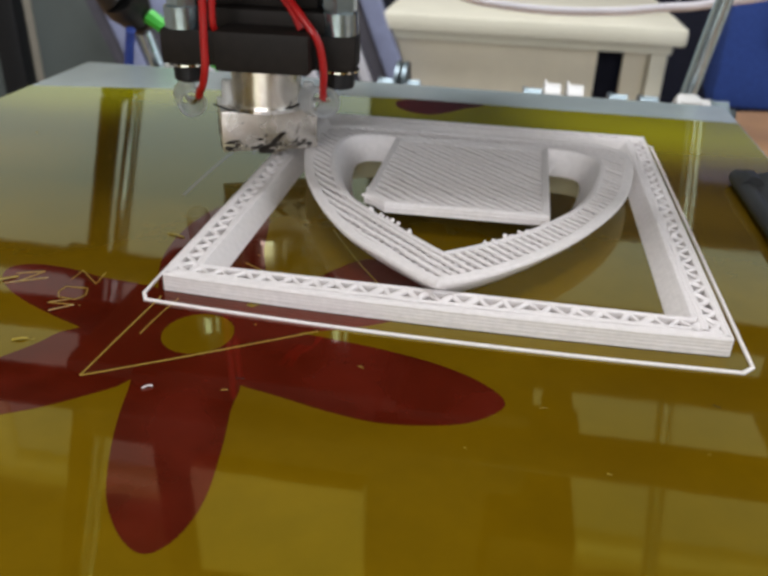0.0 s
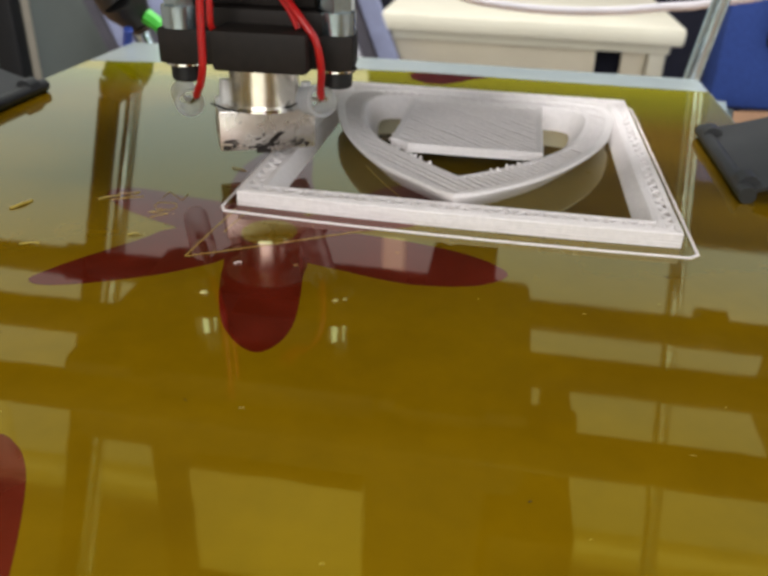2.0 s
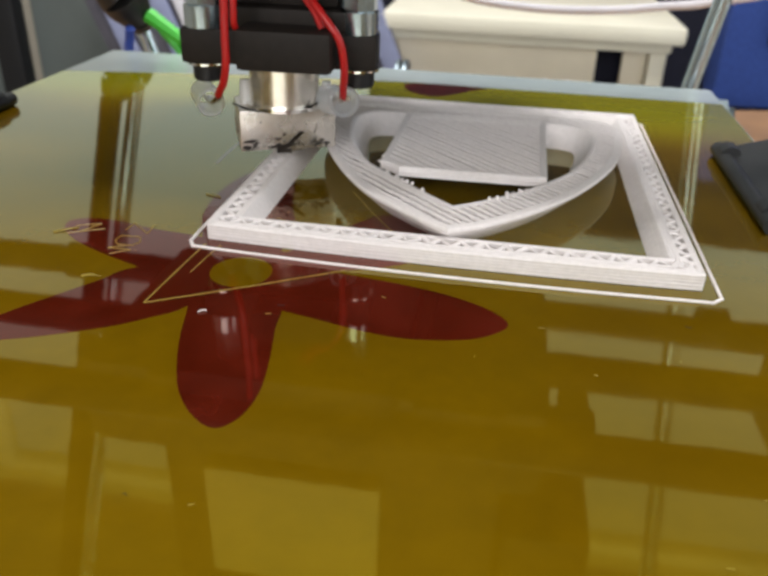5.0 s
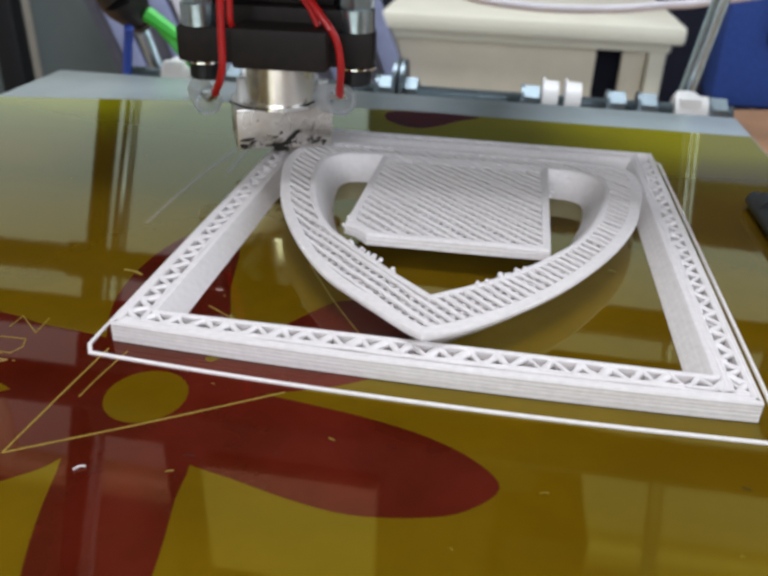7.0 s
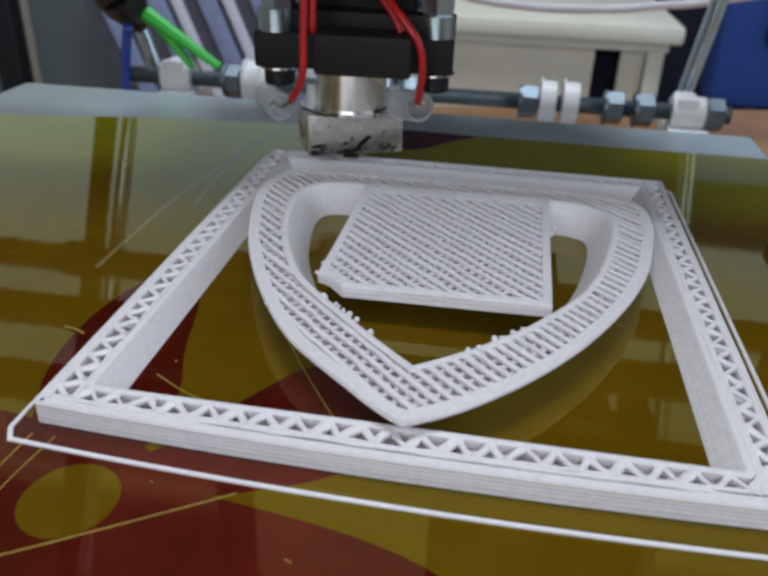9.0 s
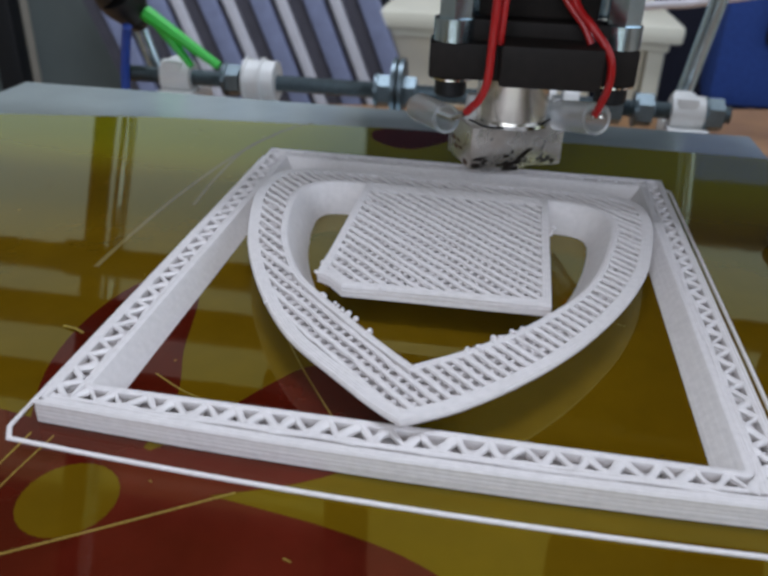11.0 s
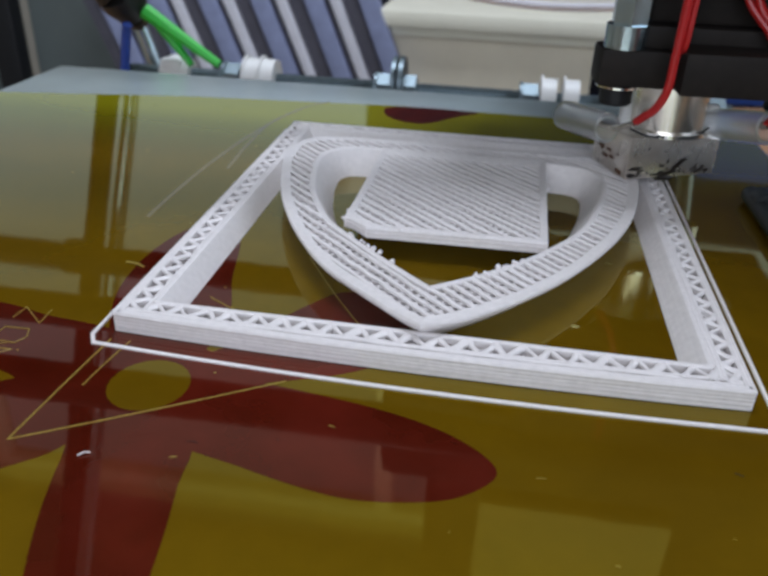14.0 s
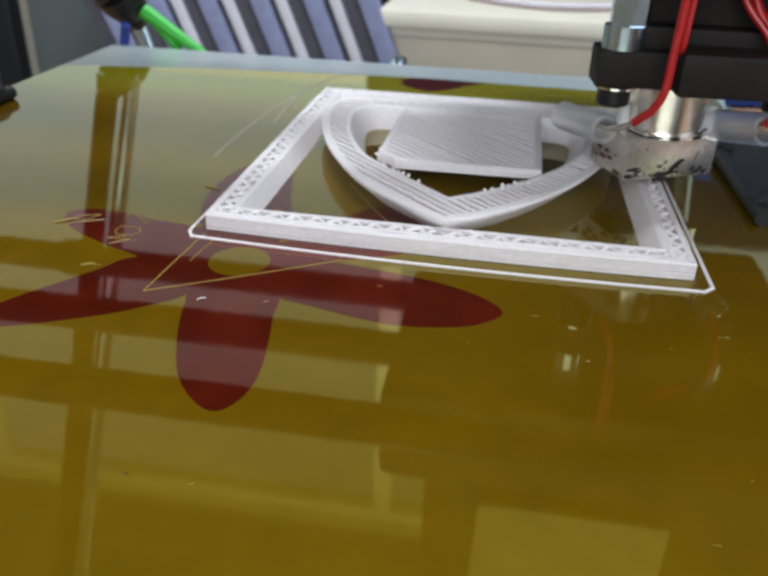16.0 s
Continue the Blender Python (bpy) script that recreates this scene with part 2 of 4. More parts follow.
def raster(emit, polys, angle, pitch, width, z, thick, rng, jitter=0.17):
    """Parallel plastic strands laid inside the polygons."""
    c, s = math.cos(radians(angle)), math.sin(radians(angle))
    d = [-s * p[0] + c * p[1] for p in polys[0]]
    off = min(d) + pitch * 0.5
    while off < max(d):
        o = off + rng.uniform(-jitter, jitter)
        for a, b in inside_spans(polys, c, s, o):
            if b - a < 0.4:
                continue
            bm = B()
            w = width * rng.uniform(0.8, 1.2) / 2
            zz = z + rng.uniform(-0.04, 0.04)
            k = max(1, min(14, round((b - a) / 1.9)))
            vs = []
            for i in range(k + 1):
                u = a + (b - a) * i / k
                ends = 0 < i < k
                oo = o + (rng.uniform(-0.11, 0.11) if ends else 0)
                ww = w * (rng.uniform(0.8, 1.25) if ends else 1.2)
                zi = zz + (rng.uniform(-0.07, 0.05) if ends else 0)
                vs.append([bm.verts.new(Vector((c * u - s * (oo + v), s * u + c * (oo + v), h)) * MM) for v, h in
                           ((-ww, zi - thick), (-ww * 0.9, zi - thick * 0.35), (-ww * 0.4, zi), (ww * 0.4, zi), (ww * 0.9, zi - thick * 0.35), (ww, zi - thick))])
            for r0, r1 in zip(vs, vs[1:]):
                for j in range(5):
                    bm.faces.new((r0[j], r1[j], r1[j + 1], r0[j + 1]))
            emit(bm)
        off += pitch


def strand(emit, p, q, width, z, thick, rng):
    """One plastic strand from p to q with a rounded top."""
    bm = B()
    d = Vector((q[0] - p[0], q[1] - p[1])).normalized()
    nx, ny, w = -d.y, d.x, width / 2
    sag = rng.uniform(-0.28, 0.28)
    vs = []
    for i in range(5):
        f = i / 4
        b = 4 * f * (1 - f)
        cx, cy = p[0] + (q[0] - p[0]) * f + nx * sag * b, p[1] + (q[1] - p[1]) * f + ny * sag * b
        zz = z + rng.uniform(-0.05, 0.03) - 0.08 * b
        ww = w * rng.uniform(0.8, 1.1) * (1.15 - 0.3 * b)
        vs.append([bm.verts.new(Vector((cx + nx * v, cy + ny * v, h)) * MM) for v, h in
                   ((-ww, zz - thick), (-ww * 0.9, zz - thick * 0.35), (-ww * 0.4, zz), (ww * 0.4, zz), (ww * 0.9, zz - thick * 0.35), (ww, zz - thick))])
    for r0, r1 in zip(vs, vs[1:]):
        for j in range(5):
            bm.faces.new((r0[j], r1[j], r1[j + 1], r0[j + 1]))
    emit(bm)


def mesh_of(name, bm, mat, smooth=30):
    bmesh.ops.recalc_face_normals(bm, faces=bm.faces)
    me = bpy.data.meshes.new(name)
    bm.to_mesh(me)
    bm.free()
    me.materials.append(mat)
    if smooth:
        me.shade_smooth()
        me.set_sharp_from_angle(angle=radians(smooth))
    return me


def part(name, bm, mat, parent, label="", smooth=30):
    ob = new(name, mesh_of(name, bm, mat, smooth))
    ob.parent = parent
    if label:
        ob["label"] = label
    return ob


def thing(name, label, category, group="", kind="", at=(0, 0, 0)):
    e = tagged(new(name), label, category, group, kind)
    e.location = Vector(at) * MM
    return e


def solid(name, bm, mat, label, category, group="", kind="", smooth=30, at=(0, 0, 0)):
    ob = tagged(new(name, mesh_of(name, bm, mat, smooth)), label, category, group, kind)
    ob.location = Vector(at) * MM
    return ob


def B():
    return bmesh.new()


# ---- room ----
def room():
    def slab(name, dims, mat, label):
        bm = B()
        box(bm, *[v * 1000 for v in dims])
        solid(name, bm, mat, label, "room", kind="structure", smooth=0)
    slab("floor", (-1.8, 2.0, -2.0, 1.9, -0.92, -0.86), CARPET, "grey carpeted floor of the room")
    bm = B()
    for d in ((-1.8, 2.0, -2.0, 0.06), (-1.8, 2.0, 0.84, 1.9), (-1.8, -0.62, 0.06, 0.84), (0.42, 2.0, 0.06, 0.84)):
        box(bm, d[0] * 1000, d[1] * 1000, d[2] * 1000, d[3] * 1000, 1940, 2000)
    solid("ceiling", bm, PLASTER, "plaster ceiling with an opening for the added overhead light", "ceiling", kind="structure", smooth=0)
    # frame of the ceiling opening, out of view, added for the overhead light
    e = thing("overhead_fill_frame", "white frame around the added overhead light", "window", kind="structure")
    for d in ((-0.62, 0.42, 0.06, 0.1), (-0.62, 0.42, 0.8, 0.84), (-0.62, -0.58, 0.1, 0.8), (0.38, 0.42, 0.1, 0.8)):
        bm = B()
        box(bm, d[0] * 1000, d[1] * 1000, d[2] * 1000, d[3] * 1000, 1942, 1990, 3)
        part("window_frame", bm, WHITEPAINT, e)
    slab("wall_west", (-1.86, -1.72, -2.0, 1.76, -0.86, 1.94), PLASTER, "white plaster wall")

    def wall_with_window(name, wname, axis, at, thick, lo, hi, w0, w1, z0, z1):
        bm = B()
        def b(u0, u1, zz0, zz1):
            if axis == "y":
                box(bm, u0 * 1000, u1 * 1000, at * 1000, (at + thick) * 1000, zz0 * 1000, zz1 * 1000)
            else:
                box(bm, at * 1000, (at + thick) * 1000, u0 * 1000, u1 * 1000, zz0 * 1000, zz1 * 1000)
        b(lo, w0, -0.86, 1.94), b(w1, hi, -0.86, 1.94), b(w0, w1, -0.86, z0), b(w0, w1, z1, 1.94)
        solid(name, bm, PLASTER, "white plaster wall with a window opening", "wall", kind="structure", smooth=0)
        e = thing(wname, "white painted casement window letting in daylight", "window", kind="structure")
        def bar(n, u0, u1, zz0, zz1):
            bm = B()
            c = (at + thick * 0.35) * 1000
            if axis == "y":
                box(bm, u0 * 1000, u1 * 1000, c - 20, c + 20, zz0 * 1000, zz1 * 1000, 4)
            else:
                box(bm, c - 20, c + 20, u0 * 1000, u1 * 1000, zz0 * 1000, zz1 * 1000, 4)
            part(n, bm, WHITEPAINT, e)
        bar("window_frame", w0, w0 + 0.05, z0, z1), bar("window_frame", w1 - 0.05, w1, z0, z1)
        bar("window_frame", w0 + 0.05, w1 - 0.05, z0, z0 + 0.05), bar("window_frame", w0 + 0.05, w1 - 0.05, z1 - 0.05, z1)
        k = 3 if 1.6 < w1 - w0 < 2 else 2
        for i in range(1, k):
            u = w0 + (w1 - w0) * i / k
            bar("mullion", u - 0.03, u + 0.03, z0 + 0.05, z1 - 0.05)
    wall_with_window("wall_north", "window_1", "y", 1.76, 0.14, -1.8, 2.0, -1.6, 1.2, 0.35, 1.86)
    wall_with_window("wall_east", "window_2", "x", 1.9, 0.14, -2.0, 1.76, -1.2, 0.2, 0.2, 1.5)
    wall_with_window("wall_south", "window_3", "y", -2.14, 0.14, -1.8, 2.0, -0.9, 0.7, 0.2, 1.5)


room()


# ---- desk and background ----
DESK_Z = -82.0


def desk():
    e = thing("desk", "orange-brown wooden desk under the printer", "desk", at=(0, 0, -860))
    bm = B()
    turn = Matrix.Rotation(radians(13.5), 4, "Z")
    box(bm, -370, 620, -420, 455, DESK_Z - 26 + 860, DESK_Z + 860, 3, turn)
    part("desktop", bm, WOOD, e)
    for x in (-340, 590):
        for y in (-390, 425):
            bm = B()
            box(bm, x - 22, x + 22, y - 22, y + 22, 0, DESK_Z - 26 + 860, 3, turn)
            part("leg", bm, WOOD, e)


desk()


def cabinet():
    """Cream painted side table behind the printer."""
    e = thing("side_table", "cream painted side table with a moulded top", "table", at=(60, 1000, -860))
    def p(n, mat, *d, bev=3, label=""):
        bm = B()
        box(bm, d[0] - 60, d[1] - 60, d[2] - 1000, d[3] - 1000, d[4] + 860, d[5] + 860, bev)
        part(n, bm, mat, e, label)
    p("top", CREAM, -122, 275, 985, 1330, -121, -98, bev=6)
    p("moulding", CREAM, -114, 262, 1000, 1320, -134, -121, bev=4)
    p("front_panel", BEIGE, -118, 169, 1010, 1022, -560, -134, bev=1)
    p("rail", BEIGE, 169, 204, 1010, 1022, -134.5, -128, bev=0.5)
    p("side_panel", BEIGE, 203, 234, 1012, 1022, -560, -134, bev=1)
    for x in (-112, 236):
        for y in (1004 if x > 0 else 1030, 1290):
            p("leg", CREAM, x, x + 22, y, y + 22, -860, -134, bev=3)
    p("shelf", NAVY, -100, 232, 1030, 1290, -560, -540, bev=2, label="dark shelf inside")
    p("back_panel", NAVY, -100, 234, 1060, 1070, -540, -134, bev=1, label="dark back panel")


cabinet()


def ribbed_panel():
    """Leaning ribbed panel of grey-lilac and white slats."""
    e = thing("ribbed_panel", "leaning ribbed panel of lilac-grey and off-white slats", "panel", at=(-260, 1000, -540))
    lean = Matrix.Rotation(radians(-22), 4, "Y")
    x = -190
    while x < 205:
        for w, mat, r in ((22, DARKCLOTH, 0), (26, LILAC, 5), (8, DARKCLOTH, 0), (15, OFFWHITE, 6)):
            if x > 210:
                break
            bm = B()
            box(bm, x, x + w - 1, -12 - r, 4, -40, 560, 3)
            ob = part("slat", bm, mat, e)
            ob.matrix_basis = Matrix.Translation((0.05, 0, 0.10)) @ lean @ Matrix.Translation((0, 0, -0.06))
            x += w


ribbed_panel()


def backdrop_things():
    bm = B()
    box(bm, -670, -395, 1040, 1060, -860, 20, 6)
    solid("grey_board", bm, GREYBOARD, "tall matt grey-green board standing on the floor", "board")
    bm = B()
    box(bm, -712, -672, 1000, 1030, -860, 20, 5)
    solid("black_post", bm, BLACK, "tall black upright post", "post")
    bm = B()
    box(bm, -950, -714, 1040, 1060, -860, 20, 6)
    solid("grey_board", bm, GREYBOARD, "tall matt grey-green board standing on the floor", "board")
    # blue chair
    e = thing("office_chair", "blue upholstered chair with dark navy cushion", "chair", at=(450, 950, -860))
    bm = B()
    box(bm, -112, 260, 0, 70, 672, 1150, 22, Matrix.Translation((-0.03, 0, 0)) @ Matrix.Shear("XZ", 4, (0.0, 0.0)))
    part("backrest", bm, BLUE, e)
    bm = B()
    box(bm, -90, 240, -14, 10, 752, 830, 10)
    part("cushion", bm, NAVY, e, "dark navy cushion")
    bm = B()
    box(bm, -150, 220, -20, 330, 400, 470, 25)
    part("seat", bm, BLUE, e)
    for x, y in ((-120, 10), (190, 10), (-120, 300), (190, 300)):
        bm = B()
        cyl(bm, (x, y, 0), (x, y, 402), 14)
        part("leg", bm, BLACK, e)
    for x in (-60, 180):
        bm = B()
        box(bm, x - 15, x + 15, 20, 50, 460, 680, 4)
        part("back_support", bm, BLACK, e)
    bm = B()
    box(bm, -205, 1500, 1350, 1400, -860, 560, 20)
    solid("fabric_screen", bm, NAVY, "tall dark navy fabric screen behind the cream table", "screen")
    # pale cable across the back
    bm = B()
    tube(bm, [(-30, 450, 12), (16, 450, -3.5), (40, 450, -8), (76, 450, -10), (115, 450, -8.4), (144, 450, -4.6), (170, 450, -1), (215, 440, 14), (240, 430, 60), (236, 420, 140)], 2.6, 10)
    solid("cable", bm, OFFWHITE, "pale grey cable looping behind the printer", "cable")


backdrop_things()


# ---- printer frame ----
def threaded_rod(name, p0, p1, r, e, label=""):
    bm = B()
    a, b = Vector(p0), Vector(p1)
    n = int((b - a).length / 1.4)
    d = (b - a).normalized()
    q = d.to_track_quat("Z", "Y")
    seg = 12
    prev = None
    for i in range(n + 1):
        for rr, o in ((r, 0.0), (r * 0.88, 0.5)):
            t = min(1, (i + o) / n)
            c = a + (b - a) * t
            ring = [bm.verts.new((c + q @ Vector((rr * math.cos(2 * math.pi * j / seg), rr * math.sin(2 * math.pi * j / seg), 0))) * MM) for j in range(seg)]
            if prev:
                for j in range(seg):
                    bm.faces.new((prev[j], prev[(j + 1) % seg], ring[(j + 1) % seg], ring[j]))
            else:
                bm.faces.new(ring[::-1])
            prev = ring
    bm.faces.new(prev)
    return part(name, bm, ZINC if "rear" in name else STEEL, e, label)


def nut(e, c, axis, af=11.5, h=6.0, mat=None):
    bm = B()
    a = Vector(axis).normalized()
    cyl(bm, Vector(c) - a * h / 2, Vector(c) + a * h / 2, af / 1.732, seg=6)
    cyl(bm, Vector(c) - a * (h / 2 + 1.4), Vector(c) - a * h / 2, 7.0, seg=24)
    part("nut", bm, mat or ZINC, e, smooth=20)


def printer_frame():
    e = thing("printer_frame", "threaded steel rod frame with white printed corner brackets", "frame")
    xl, xr = -104, 125
    # leaning side members, front ones behind the camera's field
    for a, b in (((-106.5, 268, -20), (-99.5, 96, 262)), ((130.8, 282, -22), (126.2, 101, 262))):
        threaded_rod("side_rod", a, b, 3.4, e)
    threaded_rod("rear_rod", (-112, 250, -19.5), (143, 250, -19.0), 3.6, e)
    bm = B()
    cyl(bm, (-170, 190, 82), (175, 190, 85), 6.0, seg=20)
    part("middle_rod", bm, DARKSTEEL, e, "blackened steel cross rod")
    threaded_rod("top_rod", (-150, 98, 258), (160, 98, 258), 4.0, e)
    # corner brackets
    for x in (xr + 3, xl + 18):
        bm = B()
        box(bm, x - 9, x + 7, 238, 266, -32, -24, 1.5)
        box(bm, x - 7, x + 2, 244, 258, -24, -12, 2.0)
        cyl(bm, (x - 8, 250, -19), (x + 5, 250, -19), 6.6)
        part("corner_bracket", bm, WHITEPAINT, e)
    for x in (-112, 137):
        bm = B()
        cyl(bm, (x - 5, 190, 82), (x + 5, 190, 82), 7.5)
        part("rod_clamp", bm, BLACK, e)
    for x in (110, 98, 64, 14, 4, -62, 137):
        nut(e, (x, 250, -19.3), (1, 0, 0))
    # foot boxes under the brackets
    for x in (xr + 2, xl + 10):
        bm = B()
        box(bm, x - 12, x + 12, 236, 268, DESK_Z, -32, 2)
        part("foot", bm, BLACK, e)
    # rear bearing pulleys in white
    for x in (71.5, 80.5, -53, -46):
        bm = B()
        cyl(bm, (x - 2.8, 250, -18.8), (x + 2.8, 250, -18.8), 8.5, seg=28)
        cyl(bm, (x - 3.6, 250, -18.8), (x - 2.8, 250, -18.8), 9.8, seg=28)
        part("bearing_guide", bm, WHITEPAINT, e)
    for x in (8, 11):
        bm = B()
        cyl(bm, (x - 0.9, 250, -17), (x + 0.9, 250, -17), 11.5, seg=28)
        part("washer", bm, ZINC, e)
    # cross bar carrying the bed rods, below the plate
    bm = B()
    box(bm, -60, 90, 205, 245, -52, -44, 1.5)
    part("rear_plate", bm, STEEL, e)
    for x in (-30, 60):
        bm = B()
        cyl(bm, (x, -260, -40), (x, 260, -40), 4.0)
        part("bed_rod", bm, STEEL, e)
    # carriage guide rods over the bed
    for y, z in ((128, 68), (86, 64)):
        bm = B()
        cyl(bm, (-150, y, z), (165, y, z), 5.6, seg=24)
        part("guide_rod", bm, DARKSTEEL, e, "blackened steel guide rod")
    for x in (-140, 155):
        bm = B()
        box(bm, x - 16, x + 16, 70, 145, 50, 84, 3)
        part("guide_end", bm, BLACK, e)
        bm = B()
        cyl(bm, (x, 107, DESK_Z), (x, 107, 300), 4.0)
        part("lift_rod", bm, STEEL, e)
    return e


printer_frame()


def cable_sleeve():
    e = thing("cable_sleeve", "black cable sleeve tapering round the leaning steel rod", "cable sleeve", at=(-100, 236, 0))
    bm = B()
    p = [((-4, 16, 1), 4.4), ((-4.5, 14, 4), 6.2), ((-6, 11, 9), 8.6), ((-7, 9, 12), 9.6), ((-8, 5, 16), 9.4), ((-12, 2, 21), 7.4), ((-14, -1, 26), 4.6), ((-13.5, -20, 60), 4.3), ((-11.5, -50, 110), 4.3), ((-9, -80, 160), 4.2), ((-7, -107, 208), 4.2)]
    for (p0, r0), (p1, r1) in zip(p, p[1:]):
        cyl(bm, p0, p1, r0, r1, seg=22)
    part("sleeve", bm, SLEEVE, e)
    bm = B()
    tube(bm, [(-2, 0, 3), (-6, 4, -8), (-9, 6, -22), (-8, 0, -50), (-4, -20, -62)], 2.0)
    part("blue_wire", bm, BLUETAPE, e, "blue insulated wire")


cable_sleeve()


def green_strap():
    e = thing("green_strap", "bright green plastic strap ends sticking out", "strap", at=(-98, 246, 2))
    for a, b, w in (((0, 0, 5), (32, -4, -14), 3.4), ((6, 0, 0), (20, -4, -15), 2.6)):
        bm = B()
        d = Vector(b) - Vector(a)
        cyl(bm, a, b, w, w * 0.55, seg=8)
        part("strap_end", bm, GREEN, e)


green_strap()

# ---- the moving bed and what rides on it ----
riders = []


def ride(ob):
    riders.append((ob, ob.location.copy()))
    return ob


def flat_shape(pts, z0, z1, n=0):
    """A thin flat piece with the outline pts (counter-clockwise), smoothed when n is given."""
    bm = B()
    loop = [(p[0], p[1]) for p in (catmull([Vector((*p, 0)) for p in pts], n, True) if n else [Vector((*p, 0)) for p in pts])]
    rings = loft(bm, [[(x, y, z0) for x, y in loop], [(x, y, z1) for x, y in loop]])
    fill_between(bm, rings[1])
    fill_between(bm, rings[0])
    return bm


def print_bed():
    e = thing("print_bed", "glass print bed covered with amber polyimide film", "printer bed", at=(13, 0, -3))
    def P(n, bm, mat, label="", smooth=30):
        bmesh.ops.translate(bm, verts=bm.verts, vec=(-13 * MM, 0, 3 * MM))
        return part(n, bm, mat, e, label, smooth)
    bm = B()
    box(bm, -96.5, 122.5, -150, 153.5, -3.0, -0.06, 0.5)
    P("glass_plate", bm, GLASS, "clear grey glass plate")
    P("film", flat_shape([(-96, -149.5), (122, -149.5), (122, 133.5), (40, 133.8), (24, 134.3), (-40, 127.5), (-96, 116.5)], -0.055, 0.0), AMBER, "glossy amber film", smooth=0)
    bm = B()
    box(bm, -90, 116, -145, 148, -12, -6, 1)
    P("heater_plate", bm, CLIPBLACK, "dark heater plate under the glass")
    for x, y in ((-80, -130), (106, -130), (-80, 135), (106, 135)):
        bm = B()
        cyl(bm, (x, y, -30), (x, y, -3), 3.5, seg=14)
        P("levelling_screw", bm, STEEL)
    # flower shaped red print seen through the film
    P("petal", flat_shape([(14.9, -9.5), (24, -8.6), (33, -9.6), (41, -11.0), (48, -13.0), (54, -16.2), (57.1, -20.3), (53.5, -24.6), (48.5, -26.6), (41, -27.6), (34, -26.6), (27, -24.8), (20.5, -23.2), (13, -20)], 0.0, 0.02, 4), RED, "red petal")
    P("petal", flat_shape([(20.4, -22.0), (21.8, -29), (23.4, -37), (24.4, -45), (23.6, -50.6), (21.2, -53.4), (17.6, -51.6), (13.8, -47), (11.0, -41), (8.7, -34.5), (7.0, -28), (6.0, -22), (12, -19)], 0.0, 0.022, 4), RED, "red petal")
    P("petal", flat_shape([(8, -17), (5.9, -25.7), (2.0, -29.8), (-2.5, -33.4), (-7, -36), (-12, -38.6), (-17, -40.6), (-21, -41.2), (-23.2, -39.6), (-22, -36.5), (-19.6, -32), (-15, -25.2), (-11.3, -19.7), (-9, -15.5), (-3, -13)], 0.0, 0.024, 4), RED, "red petal")
    P("petal", flat_shape([(8, -8), (-2, -15.6), (-8.6, -13.6), (-15, -11.0), (-22, -7.4), (-27.5, -3.0), (-29.0, 1.4), (-25.5, 3.6), (-19, 3.4), (-12, 1.6), (-4, 0.6), (4, -1.6)], 0.0, 0.026, 4), RED, "red petal")
    P("petal", flat_shape([(13, -7.5), (3, -6.5), (-2, 2), (-5.4, 12), (-6.2, 24), (-4, 35), (0.5, 41), (5.2, 39), (8.2, 32.5), (10, 25), (11.6, 18), (14.6, 9), (15.2, 1)], 0.0, 0.028, 4), RED, "red petal")
    P("petal", flat_shape([(12, -8.0), (18.5, 0), (22.4, 7), (26, 13), (30.4, 18.3), (35.5, 17.8), (40.4, 13.2), (43, 8.4), (42.4, 2.4), (37, -3.4), (27, -8.0), (20, -10)], 0.0, 0.030, 4), RED, "red petal")
    P("petal_base", flat_shape([(10.6 + 11 * math.cos(a * math.pi / 12), -12.0 + 10.5 * math.sin(a * math.pi / 12)) for a in range(24)], 0.0, 0.034), RED, "red disc joining the petals", smooth=0)
    P("hub", flat_shape([(10.6 + 5.4 * math.cos(a * math.pi / 12), -12.0 + 5.7 * math.sin(a * math.pi / 12)) for a in range(24)], 0.0, 0.045), AMBER, "round yellow centre", smooth=0)
    P("petal", flat_shape([(-4.4, -77.5), (-0.6, -78.8), (2.2, -81.6), (4.4, -85), (7.4, -91), (10.2, -97.5), (13, -105), (15, -112), (14, -122), (4, -126), (-1, -116), (-4.4, -104), (-6.4, -93), (-7.2, -84)], 0.0, 0.02, 4), RED, "red petal")
    P("petal", flat_shape([(14, -112), (19.8, -106.8), (26, -101.3), (34.6, -96.2), (41.5, -94.1), (45.6, -94.9), (46.4, -97.3), (44.3, -101.6), (38, -110), (29, -118), (18, -122)], 0.0, 0.022, 4), RED, "red petal")
    P("petal", flat_shape([(22, 133.4), (46, 133.2), (41, 127.5), (36, 121), (31, 117.4), (25, 119), (20, 125)], 0.0, 0.02, 3), RED, "red petal")
    # dried plastic threads and scratches on the film
    for pts, r in (([(0.5, -2.6), (-0.3, -14), (-1.0, -25.8)], 0.13), ([(-1.0, -25.8), (13, -17.3), (28.2, -7.6)], 0.13), ([(3.5, -2.6), (2.6, -9), (2.2, -14)], 0.10),
                   ([(10, 12.2), (18, 8), (31, 6.2)], 0.12), ([(22, 30), (29, 18), (36, 7.5)], 0.12)
                   ):
        bm = B()
        tube(bm, [(x, y, 0.05) for x, y in pts], r, 6, 4, flat=0.5)
        P("thread", bm, STRING)
